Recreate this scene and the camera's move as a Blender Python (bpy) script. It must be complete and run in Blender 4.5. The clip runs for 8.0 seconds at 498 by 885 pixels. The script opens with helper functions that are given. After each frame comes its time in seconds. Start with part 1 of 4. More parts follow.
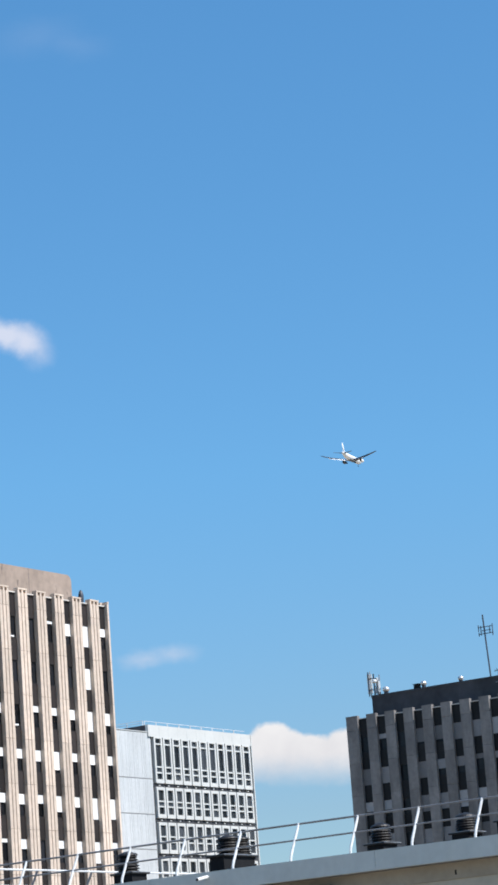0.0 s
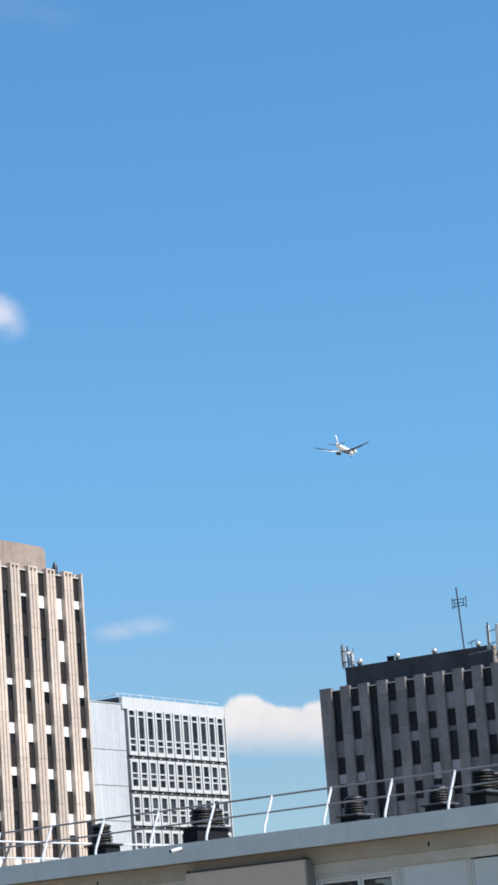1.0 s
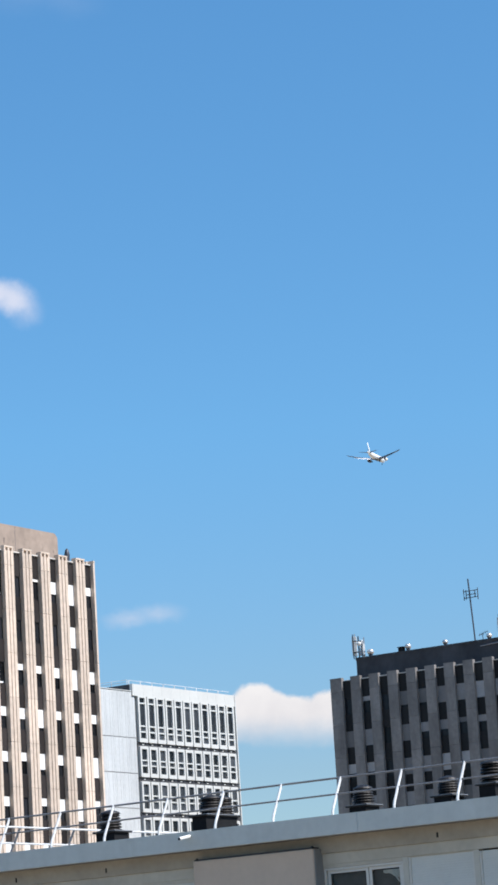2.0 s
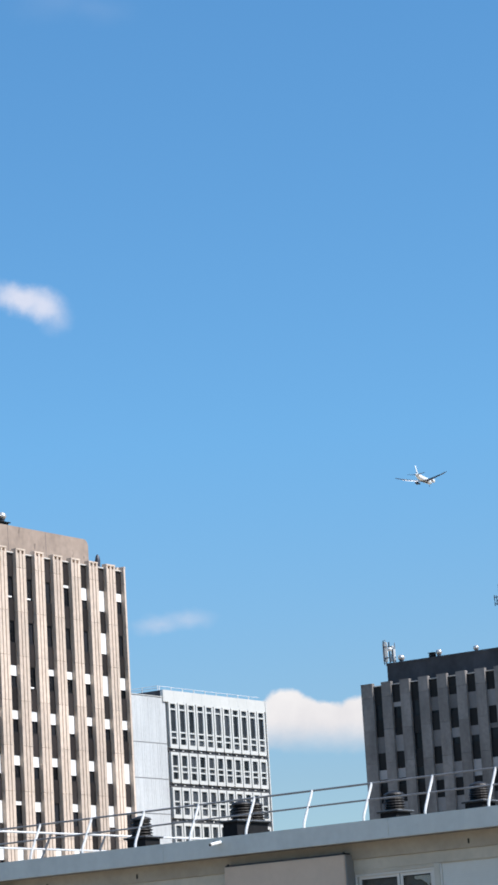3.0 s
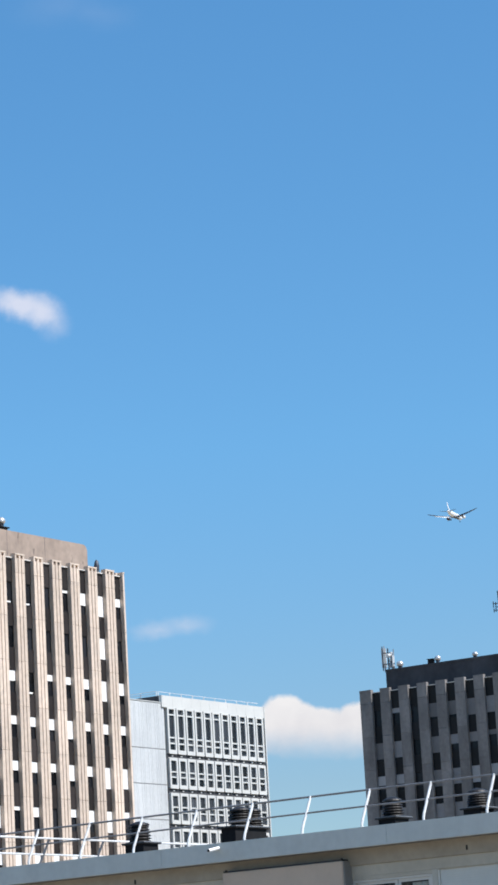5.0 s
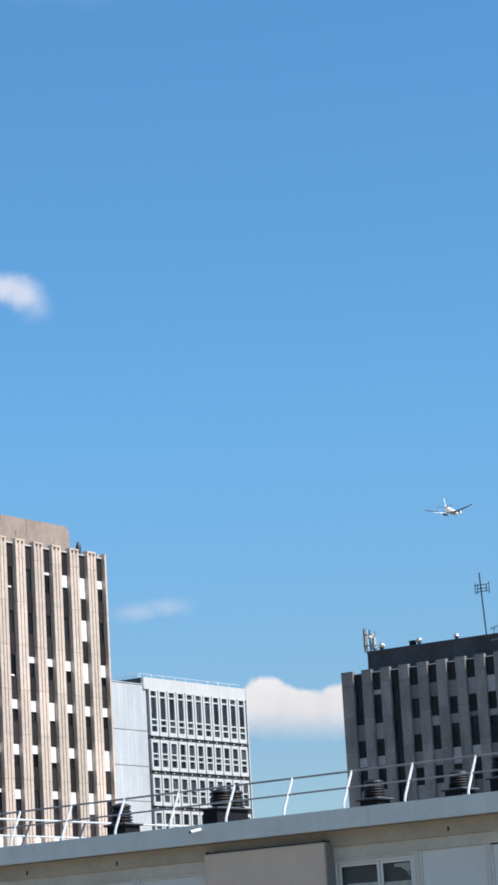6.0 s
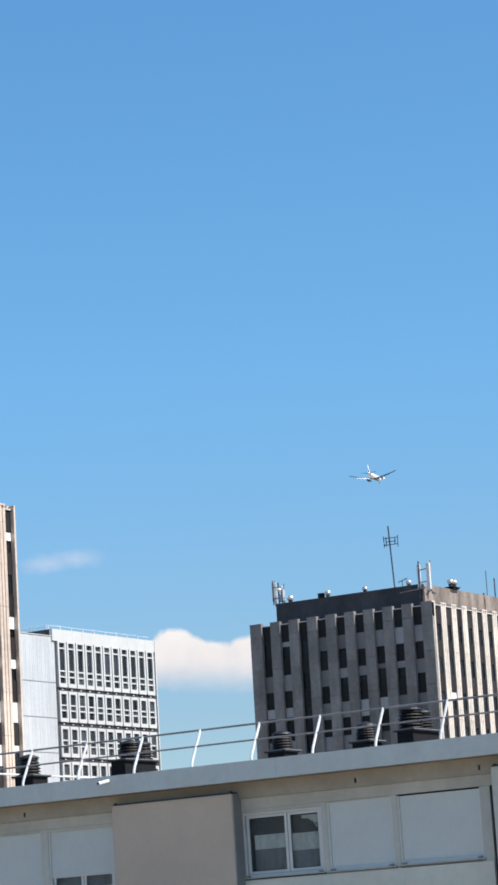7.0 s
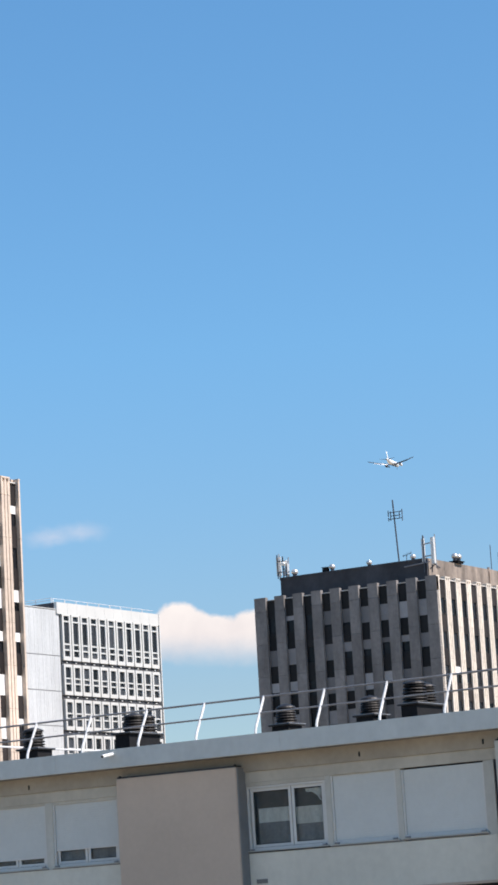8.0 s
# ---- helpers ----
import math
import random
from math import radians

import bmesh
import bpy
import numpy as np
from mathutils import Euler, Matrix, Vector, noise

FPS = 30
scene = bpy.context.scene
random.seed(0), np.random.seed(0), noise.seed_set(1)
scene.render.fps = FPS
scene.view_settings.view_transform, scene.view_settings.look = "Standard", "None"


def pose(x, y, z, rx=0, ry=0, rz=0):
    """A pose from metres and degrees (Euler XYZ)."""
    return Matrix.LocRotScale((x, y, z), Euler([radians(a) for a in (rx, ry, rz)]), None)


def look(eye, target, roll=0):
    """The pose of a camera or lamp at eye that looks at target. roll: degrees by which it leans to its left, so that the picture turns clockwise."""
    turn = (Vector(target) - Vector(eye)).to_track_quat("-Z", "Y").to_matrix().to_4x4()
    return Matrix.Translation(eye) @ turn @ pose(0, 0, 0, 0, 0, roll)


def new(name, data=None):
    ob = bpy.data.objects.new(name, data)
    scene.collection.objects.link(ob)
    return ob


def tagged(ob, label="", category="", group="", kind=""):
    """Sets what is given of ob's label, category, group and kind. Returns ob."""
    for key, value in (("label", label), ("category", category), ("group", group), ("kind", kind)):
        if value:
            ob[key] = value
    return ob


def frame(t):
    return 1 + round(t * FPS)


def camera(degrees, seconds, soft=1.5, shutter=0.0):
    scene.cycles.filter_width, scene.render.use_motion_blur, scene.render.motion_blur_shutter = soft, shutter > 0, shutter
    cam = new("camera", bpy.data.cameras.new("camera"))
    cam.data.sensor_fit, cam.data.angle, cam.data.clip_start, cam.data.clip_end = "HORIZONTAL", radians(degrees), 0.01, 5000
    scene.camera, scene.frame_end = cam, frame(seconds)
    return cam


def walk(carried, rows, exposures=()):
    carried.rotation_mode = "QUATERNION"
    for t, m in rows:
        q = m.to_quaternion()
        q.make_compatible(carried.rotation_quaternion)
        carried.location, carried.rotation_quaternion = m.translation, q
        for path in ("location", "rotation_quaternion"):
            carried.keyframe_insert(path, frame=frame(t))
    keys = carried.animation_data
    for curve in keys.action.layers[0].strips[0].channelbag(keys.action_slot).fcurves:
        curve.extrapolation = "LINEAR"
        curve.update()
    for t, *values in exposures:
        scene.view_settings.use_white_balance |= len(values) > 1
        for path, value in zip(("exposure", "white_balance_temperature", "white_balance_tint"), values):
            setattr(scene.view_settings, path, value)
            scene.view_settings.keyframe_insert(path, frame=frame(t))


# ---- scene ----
# The camera stands still on the ground and follows a landing airliner by hand with a long lens.
cam = camera(11.017, 8.0, soft=3.0)
EYE = (0.0, 0.0, 1.6)
AIM = [
    (0.0, 103.344, 4.117, 34.747), (0.2, 103.157, 4.094, 34.597), (0.3, 103.102, 4.139, 34.494),
    (0.5, 102.979, 4.117, 34.356), (0.7, 102.769, 4.078, 34.215), (0.8, 102.687, 3.975, 34.168),
    (1.0, 102.690, 4.118, 34.161), (1.1, 102.422, 3.853, 34.021), (1.2, 102.274, 3.549, 33.825),
    (1.3, 102.514, 3.694, 34.011), (1.4, 102.786, 3.530, 34.168), (1.5, 102.665, 3.571, 34.145),
    (1.6, 102.515, 3.526, 34.214), (1.7, 102.436, 3.392, 34.155), (2.8, 102.514, 3.482, 34.889),
    (2.9, 102.441, 3.356, 34.879), (3.0, 102.619, 3.333, 34.981), (3.2, 102.491, 3.071, 35.126),
    (3.3, 102.588, 3.126, 35.332), (3.4, 102.545, 2.944, 35.347), (3.5, 102.536, 2.967, 35.254),
    (3.7, 102.589, 2.956, 35.179), (4.0, 102.668, 3.105, 35.102), (4.2, 102.779, 3.135, 34.992),
    (4.3, 102.817, 3.189, 35.072), (4.5, 102.741, 3.175, 35.013), (4.7, 102.717, 3.203, 34.889),
    (5.8, 102.822, 3.005, 35.129), (5.9, 102.664, 3.010, 34.858), (6.0, 102.321, 3.231, 34.532),
    (6.2, 101.808, 3.400, 33.826), (6.3, 101.491, 3.545, 33.458), (6.5, 101.270, 3.364, 33.124),
    (6.7, 101.325, 3.506, 32.914), (6.8, 101.277, 3.370, 32.724), (7.0, 101.151, 3.297, 32.503),
    (7.2, 101.092, 3.372, 32.450), (7.3, 100.939, 3.231, 32.436), (7.5, 100.788, 3.280, 32.483),
    (7.7, 100.680, 3.288, 32.536), (7.8, 100.685, 3.268, 32.582), (8.0, 100.574, 3.169, 32.584),
]
walk(cam, [(t, pose(*EYE, rx, ry, rz)) for t, rx, ry, rz in AIM], [(0.0, 0.35, 6450, 10), (1.5, 0.38, 6500, 11), (4.0, 0.38, 6550, 11), (6.0, 0.32, 6400, 10), (6.5, 0.40, 6550, 11), (7.5, 0.44, 6800, 13), (8.0, 0.46, 6950, 15)])

# ---- sky and sun ----
SUN_EL, SUN_AZ = 50.0, 12.0            # height of the sun; its bearing from +x towards +y
world = bpy.data.worlds.new("sky")
scene.world = world
world.use_nodes = True
wn, wl = world.node_tree.nodes, world.node_tree.links
sky = wn.new("ShaderNodeTexSky")
sky.sky_type, sky.sun_disc = "NISHITA", False
sky.sun_elevation, sky.sun_rotation = radians(SUN_EL), radians(90 - SUN_AZ)
sky.altitude, sky.air_density, sky.dust_density, sky.ozone_density = 50, 1.0, 0.25, 2.2
# a clear summer sky: deeper blue overhead, paler and hazier towards the horizon
tone = wn.new("ShaderNodeMix")
tone.data_type, tone.blend_type = "RGBA", "MULTIPLY"
tone.inputs["Factor"].default_value = 1.0
where, up, haze = wn.new("ShaderNodeTexCoord"), wn.new("ShaderNodeSeparateXYZ"), wn.new("ShaderNodeValToRGB")
haze.color_ramp.elements[0].position, haze.color_ramp.elements[0].color = 0.09, (0.57, 0.70, 0.81, 1)
haze.color_ramp.elements[1].position, haze.color_ramp.elements[1].color = 0.42, (0.57, 1.06, 1.27, 1)
mid = haze.color_ramp.elements.new(0.22)
mid.color = (0.56, 0.95, 1.12, 1)
wl.new(where.outputs["Generated"], up.inputs[0])
wl.new(up.outputs["Z"], haze.inputs[0])
wl.new(sky.outputs[0], tone.inputs["A"])
wl.new(haze.outputs["Color"], tone.inputs["B"])
wl.new(tone.outputs["Result"], wn["Background"].inputs[0])
wn["Background"].inputs[1].default_value = 0.11

sun = new("sun", bpy.data.lights.new("sun", "SUN"))
sun.data.energy, sun.data.angle, sun.data.color = 5.0, radians(0.53), (1.0, 0.97, 0.94)
sun_way = Vector((math.cos(radians(SUN_EL)) * math.cos(radians(SUN_AZ)), math.cos(radians(SUN_EL)) * math.sin(radians(SUN_AZ)), math.sin(radians(SUN_EL))))
sun.matrix_world = look(sun_way * 60, (0, 0, 0))


# ---- materials ----
def nodes_of(name):
    m = bpy.data.materials.new(name)
    m.use_nodes = True
    return m, m.node_tree.nodes, m.node_tree.links


def surface(name, color, rough=0.7, metal=0.0, grain=8.0, vary=0.12, stain=0.25, stain_size=0.35, bump=0.15, streak=1.0, tint=0.0, spec=0.5, patches=0.0):
    """Painted, cast or rolled surface: fine grain and larger weathering, both sized in metres; streak above 1 draws the stains out downwards.
    tint varies the whole piece by its own random number; patches darkens where the coat has worn through."""
    m, n, l = nodes_of(name)
    b = n["Principled BSDF"]
    b.inputs["Roughness"].default_value, b.inputs["Metallic"].default_value = rough, metal
    b.inputs["Specular IOR Level"].default_value = spec
    geo = n.new("ShaderNodeNewGeometry")
    fine = n.new("ShaderNodeTexNoise")
    fine.inputs["Scale"].default_value, fine.inputs["Detail"].default_value = grain, 6
    l.new(geo.outputs["Position"], fine.inputs["Vector"])
    mp = n.new("ShaderNodeMapping")
    mp.inputs["Scale"].default_value = (1, 1, 1 / streak)
    l.new(geo.outputs["Position"], mp.inputs["Vector"])
    big = n.new("ShaderNodeTexNoise")
    big.inputs["Scale"].default_value, big.inputs["Detail"].default_value, big.inputs["Roughness"].default_value = stain_size, 5, 0.65
    l.new(mp.outputs[0], big.inputs["Vector"])
    r1 = n.new("ShaderNodeMapRange")
    r1.inputs[1].default_value, r1.inputs[2].default_value = 0.3, 0.7
    r1.inputs[3].default_value, r1.inputs[4].default_value = 1 - vary, 1 + vary
    l.new(fine.outputs[0], r1.inputs[0])
    r2 = n.new("ShaderNodeMapRange")
    r2.inputs[1].default_value, r2.inputs[2].default_value = 0.35, 0.65
    r2.inputs[3].default_value, r2.inputs[4].default_value = 1 - stain, 1 + stain * 0.4
    l.new(big.outputs[0], r2.inputs[0])
    mul = n.new("ShaderNodeMath")
    mul.operation = "MULTIPLY"
    l.new(r1.outputs[0], mul.inputs[0])
    l.new(r2.outputs[0], mul.inputs[1])
    last = mul
    if tint:
        info = n.new("ShaderNodeObjectInfo")
        r3 = n.new("ShaderNodeMapRange")
        r3.inputs[3].default_value, r3.inputs[4].default_value = 1 - tint, 1 + tint
        l.new(info.outputs["Random"], r3.inputs[0])
        last = n.new("ShaderNodeMath")
        last.operation = "MULTIPLY"
        l.new(mul.outputs[0], last.inputs[0])
        l.new(r3.outputs[0], last.inputs[1])
    if patches:
        worn = n.new("ShaderNodeTexNoise")
        worn.inputs["Scale"].default_value, worn.inputs["Detail"].default_value = 1.5, 4
        l.new(mp.outputs[0], worn.inputs["Vector"])
        r4 = n.new("ShaderNodeMapRange")
        r4.inputs[1].default_value, r4.inputs[2].default_value = 0.64, 0.70
        r4.inputs[3].default_value, r4.inputs[4].default_value = 1.0, 1 - patches
        l.new(worn.outputs[0], r4.inputs[0])
        torn = n.new("ShaderNodeMath")
        torn.operation = "MULTIPLY"
        l.new(last.outputs[0], torn.inputs[0])
        l.new(r4.outputs[0], torn.inputs[1])
        last = torn
    vm = n.new("ShaderNodeVectorMath")
    vm.operation = "SCALE"
    vm.inputs[0].default_value = color
    l.new(last.outputs[0], vm.inputs["Scale"])
    l.new(vm.outputs[0], b.inputs["Base Color"])
    bp = n.new("ShaderNodeBump")
    bp.inputs["Strength"].default_value, bp.inputs["Distance"].default_value = bump, 0.02
    l.new(fine.outputs[0], bp.inputs["Height"])
    l.new(bp.outputs[0], b.inputs["Normal"])
    return m


def glazing(name, color, rough=0.06, pale=0.0):
    """Dark window glass with a dim room behind it; pale: how light the rooms with drawn blinds are."""
    m, n, l = nodes_of(name)
    b = n["Principled BSDF"]
    b.inputs["Roughness"].default_value = rough
    b.inputs["Specular IOR Level"].default_value = 0.15
    info = n.new("ShaderNodeObjectInfo")
    geo = n.new("ShaderNodeNewGeometry")
    t = n.new("ShaderNodeTexNoise")
    t.inputs["Scale"].default_value = 1.3
    l.new(geo.outputs["Position"], t.inputs["Vector"])
    add = n.new("ShaderNodeMath")
    l.new(info.outputs["Random"], add.inputs[0])
    l.new(t.outputs[0], add.inputs[1])
    vm = n.new("ShaderNodeVectorMath")
    vm.operation = "SCALE"
    vm.inputs[0].default_value = color
    power = n.new("ShaderNodeMath")
    power.operation = "POWER"
    l.new(info.outputs["Random"], power.inputs[0])
    power.inputs[1].default_value = 2.5
    mix = n.new("ShaderNodeMath")
    mix.operation = "MULTIPLY_ADD"
    mix.inputs[1].default_value = pale
    l.new(power.outputs[0], mix.inputs[0])
    l.new(add.outputs[0], mix.inputs[2])
    l.new(mix.outputs[0], vm.inputs["Scale"])
    l.new(vm.outputs[0], b.inputs["Base Color"])
    return m


CONCRETE = surface("beige_concrete", (0.57, 0.462, 0.375), 0.85, grain=3.0, vary=0.10, stain=0.22, stain_size=0.5, streak=5, tint=0.07)
# one tower's concrete in two tones: pale for sunlight, grey for shade
LITCONC = surface("sunlit_flank_concrete", (0.66, 0.585, 0.50), 0.85, grain=3.0, vary=0.12, stain=0.22, stain_size=0.6, streak=4, tint=0.06)
SHADECONC = surface("grey_shade_concrete", (0.207, 0.193, 0.184), 0.85, grain=3.0, vary=0.12, stain=0.34, stain_size=0.6, streak=3, tint=0.13)
RENDERED = surface("weathered_render", (0.325, 0.25, 0.20), 0.9, grain=2.5, vary=0.10, stain=0.25, stain_size=0.4, streak=1.6, patches=0.45)
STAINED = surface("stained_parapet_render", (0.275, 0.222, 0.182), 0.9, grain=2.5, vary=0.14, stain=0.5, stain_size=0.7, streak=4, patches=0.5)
# dark tone for the plant storey front, joints, and the return wall's shade
DARKRENDER = surface("dark_wall_and_shade", (0.057, 0.055, 0.060), 0.85, grain=2.5, vary=0.12, stain=0.35, stain_size=0.4, streak=2)
SPANDREL = surface("brown_spandrel", (0.029, 0.024, 0.023), 0.6, grain=2.0, vary=0.10, stain=0.25, tint=0.35, spec=0.16)
SPANDREL_B = surface("charcoal_spandrel", (0.015, 0.015, 0.016), 0.55, grain=2.0, vary=0.10, stain=0.2, tint=0.3, spec=0.2)
SHUTTER_W = surface("white_shutter", (0.78, 0.77, 0.75), 0.6, grain=6.0, vary=0.04, stain=0.08, tint=0.06)
SHUTTER_G = surface("grey_shutter", (0.200, 0.197, 0.200), 0.6, grain=6.0, vary=0.05, stain=0.2, tint=0.5)
SHUTTER_P = surface("pale_grey_shutter", (0.357, 0.357, 0.365), 0.6, grain=6.0, vary=0.05, stain=0.12, tint=0.12)
COPING = surface("pale_coping", (0.62, 0.58, 0.53), 0.8, grain=5, vary=0.1, stain=0.2)
GLASS_D = glazing("dark_glass", (0.016, 0.017, 0.020), 0.12)
GLASS_O = glazing("office_glass", (0.024, 0.026, 0.029), 0.2, 1.4)
WHITEPANEL = surface("white_enamel_panel", (0.575, 0.565, 0.53), 0.55, grain=4, vary=0.03, stain=0.06, stain_size=0.3, tint=0.03)
RIBBED = surface("pale_ribbed_cladding", (0.545, 0.55, 0.54), 0.5, grain=4, vary=0.05, stain=0.14, stain_size=0.3, streak=4, tint=0.03)
JOINT = surface("dark_joint", (0.05, 0.05, 0.055), 0.8, grain=4)
ROOFGREY = surface("roof_gravel", (0.22, 0.21, 0.20), 0.95, grain=14, vary=0.3, stain=0.3, bump=0.5)
FASCIA = surface("painted_fascia", (0.508, 0.535, 0.512), 0.6, grain=5, vary=0.04, stain=0.12, stain_size=0.7, streak=2)
SOFFIT = surface("tan_soffit_render", (0.365, 0.332, 0.275), 0.9, grain=6, vary=0.06, stain=0.15, stain_size=0.6)
HEADBAND = surface("greige_band_paint", (0.472, 0.446, 0.379), 0.75, grain=6, vary=0.05, stain=0.14, stain_size=0.8, streak=2)
JAMB = surface("grey_jamb_paint", (0.476, 0.466, 0.412), 0.65, grain=6, vary=0.05, stain=0.16, stain_size=0.8, streak=3)
PIER = surface("tan_pier_render", (0.526, 0.423, 0.335), 0.9, grain=9, vary=0.025, stain=0.08, stain_size=0.35, bump=0.05)
WALLPALE = surface("pale_painted_wall", (0.607, 0.589, 0.506), 0.8, grain=6, vary=0.04, stain=0.07, stain_size=0.6, streak=3)
PVC = surface("white_pvc", (0.585, 0.583, 0.55), 0.45, grain=9, vary=0.03, stain=0.06, tint=0.02)
SLATPVC = surface("grey_white_roller_slat", (0.552, 0.572, 0.545), 0.5, grain=9, vary=0.02, stain=0.04, stain_size=1.2, tint=0.03)
# grey of reveals and seams, and of shade painted on pier side and sills
JAMBSHADE = surface("grey_reveal_and_shade", (0.21, 0.21, 0.205), 0.7, grain=6, vary=0.05, stain=0.12)
ROOM = surface("dim_room", (0.10, 0.097, 0.09), 0.95)
NET = surface("grey_net_curtain", (0.21, 0.21, 0.205), 0.95, grain=12, vary=0.12, stain=0.25, stain_size=3.0, streak=8)
RUBBER = surface("black_gasket", (0.015, 0.015, 0.016), 0.7)
PAINTWHITE = surface("white_rail_paint", (0.72, 0.71, 0.69), 0.5, grain=20, vary=0.06, stain=0.2, stain_size=2.0)
GALV = surface("galvanised_steel", (0.32, 0.32, 0.33), 0.5, 0.6, grain=20, vary=0.12, stain=0.25, stain_size=2.0)
BITUMEN = surface("black_bitumen", (0.014, 0.014, 0.015), 0.85, grain=12, vary=0.2, stain=0.2, bump=0.3, spec=0.15)
VENTMETAL = surface("sooty_vent_metal", (0.024, 0.021, 0.019), 0.5, 0.3, grain=15, vary=0.2, stain=0.3, stain_size=2)
ALUMINIUM = surface("bright_aluminium", (0.66, 0.64, 0.61), 0.35, 0.7, grain=20, vary=0.05, stain=0.1)
ANTENNA = surface("pale_antenna_shell", (0.70, 0.70, 0.68), 0.5, grain=10, vary=0.04, stain=0.1)
DARKSTEEL = surface("dark_steel", (0.07, 0.075, 0.09), 0.5, 0.5, grain=15)
RAILSTEEL = surface("weathered_rail_steel", (0.215, 0.215, 0.22), 0.5, 0.3, grain=20, vary=0.12, stain=0.25, stain_size=2.0)
RED = surface("red_enamel", (0.72, 0.03, 0.04), 0.4, grain=10, vary=0.05)
REFLECTED = surface("cream_pane_reflection", (0.62, 0.60, 0.53), 0.9, grain=10, vary=0.1, stain=0.2, stain_size=2.5, streak=6)
PAVING = surface("sandy_paving", (0.34, 0.28, 0.205), 0.95, grain=1.5, vary=0.2, stain=0.3, stain_size=0.03)
PLANE_W = surface("white_aircraft_paint", (0.80, 0.80, 0.80), 0.35, grain=0.5, vary=0.02, stain=0.04, stain_size=0.1, bump=0.0)
PLANE_G = surface("shaded_grey_paint", (0.048, 0.055, 0.075), 0.4, grain=0.5, vary=0.05, stain=0.08, stain_size=0.1, bump=0.0)
PLANE_P = surface("sunlit_wing_paint", (0.27, 0.29, 0.33), 0.4, grain=0.5, vary=0.04, stain=0.08, stain_size=0.1, bump=0.0)
PLANE_D = surface("nacelle_shade_and_tip", (0.03, 0.04, 0.07), 0.35, grain=0.5, vary=0.04, bump=0.0)


# ---- mesh helpers ----
def box(bm, x0, x1, y0, y1, z0, z1):
    v = [bm.verts.new(p) for p in ((x0, y0, z0), (x1, y0, z0), (x1, y1, z0), (x0, y1, z0), (x0, y0, z1), (x1, y0, z1), (x1, y1, z1), (x0, y1, z1))]
    for q in ((3, 2, 1, 0), (4, 5, 6, 7), (0, 1, 5, 4), (1, 2, 6, 5), (2, 3, 7, 6), (3, 0, 4, 7)):
        bm.faces.new([v[i] for i in q])


def bevel(bm, w, segments=1):
    bmesh.ops.bevel(bm, geom=bm.edges[:], offset=w, segments=segments, affect="EDGES")


def lathe(bm, profile, n=16, at=(0, 0, 0)):
    """Turns a profile of (radius, height) round the z axis."""
    rings = []
    for r, h in profile:
        rings.append([bm.verts.new((at[0] + r * math.cos(2 * math.pi * i / n), at[1] + r * math.sin(2 * math.pi * i / n), at[2] + h)) for i in range(n)])
    for a, b in zip(rings, rings[1:]):
        for i in range(n):
            bm.faces.new((a[i], a[(i + 1) % n], b[(i + 1) % n], b[i]))
    bm.faces.new(rings[0][::-1])
    bm.faces.new(rings[-1])


def tube(bm, points, r, n=8):
    """A round bar through points."""
    pts = [Vector(p) for p in points]
    rings = []
    for i, p in enumerate(pts):
        d = (pts[min(i + 1, len(pts) - 1)] - pts[max(i - 1, 0)]).normalized()
        a = d.orthogonal().normalized() if abs(d.z) > 0.95 else d.cross(Vector((0, 0, 1))).normalized()
        b = d.cross(a)
        rings.append([bm.verts.new(p + r * (math.cos(2 * math.pi * k / n) * a + math.sin(2 * math.pi * k / n) * b)) for k in range(n)])
    for a, b in zip(rings, rings[1:]):
        for k in range(n):
            bm.faces.new((a[k], a[(k + 1) % n], b[(k + 1) % n], b[k]))
    bm.faces.new(rings[0][::-1])
    bm.faces.new(rings[-1])


def loft(bm, sections, cap=True):
    rings = [[bm.verts.new(p) for p in s] for s in sections]
    n = len(rings[0])
    for a, b in zip(rings, rings[1:]):
        for k in range(n):
            bm.faces.new((a[k], a[(k + 1) % n], b[(k + 1) % n], b[k]))
    if cap:
        bm.faces.new(rings[0][::-1])
        bm.faces.new(rings[-1])


def mesh_from(name, bm, material, smooth=False):
    bmesh.ops.recalc_face_normals(bm, faces=bm.faces[:])
    me = bpy.data.meshes.new(name)
    bm.to_mesh(me)
    bm.free()
    me.materials.append(material)
    if smooth:
        for p in me.polygons:
            p.use_smooth = True
    return me


def part(name, bm, material, parent, label="", smooth=False):
    ob = new(name, mesh_from(name, bm, material, smooth))
    ob.parent = parent
    return tagged(ob, label)


def piece(name, me, parent, at=(0, 0, 0), turn=0.0, label=""):
    """One more object on a shared mesh."""
    ob = new(name, me)
    ob.parent = parent
    ob.matrix_basis = pose(*at, 0, 0, turn)
    return tagged(ob, label)


def thing(name, label, category, at=(0, 0, 0), group="", kind="", turn=0.0):
    ob = tagged(new(name), label, category, group, kind)
    ob.matrix_basis = pose(*at, 0, 0, turn)
    return ob


# ---- ground ----
bm = bmesh.new()
bmesh.ops.create_grid(bm, x_segments=40, y_segments=40, size=4800)
ground = new("ground", mesh_from("ground", bm, PAVING))
tagged(ground, "dull sandy paved ground that reaches the horizon", "ground", kind="structure")


# ---- the two finned towers ----
STOREY, PITCH, FIN, DEEP, WIN = 2.745, 1.805, 0.91, 0.37, 1.36


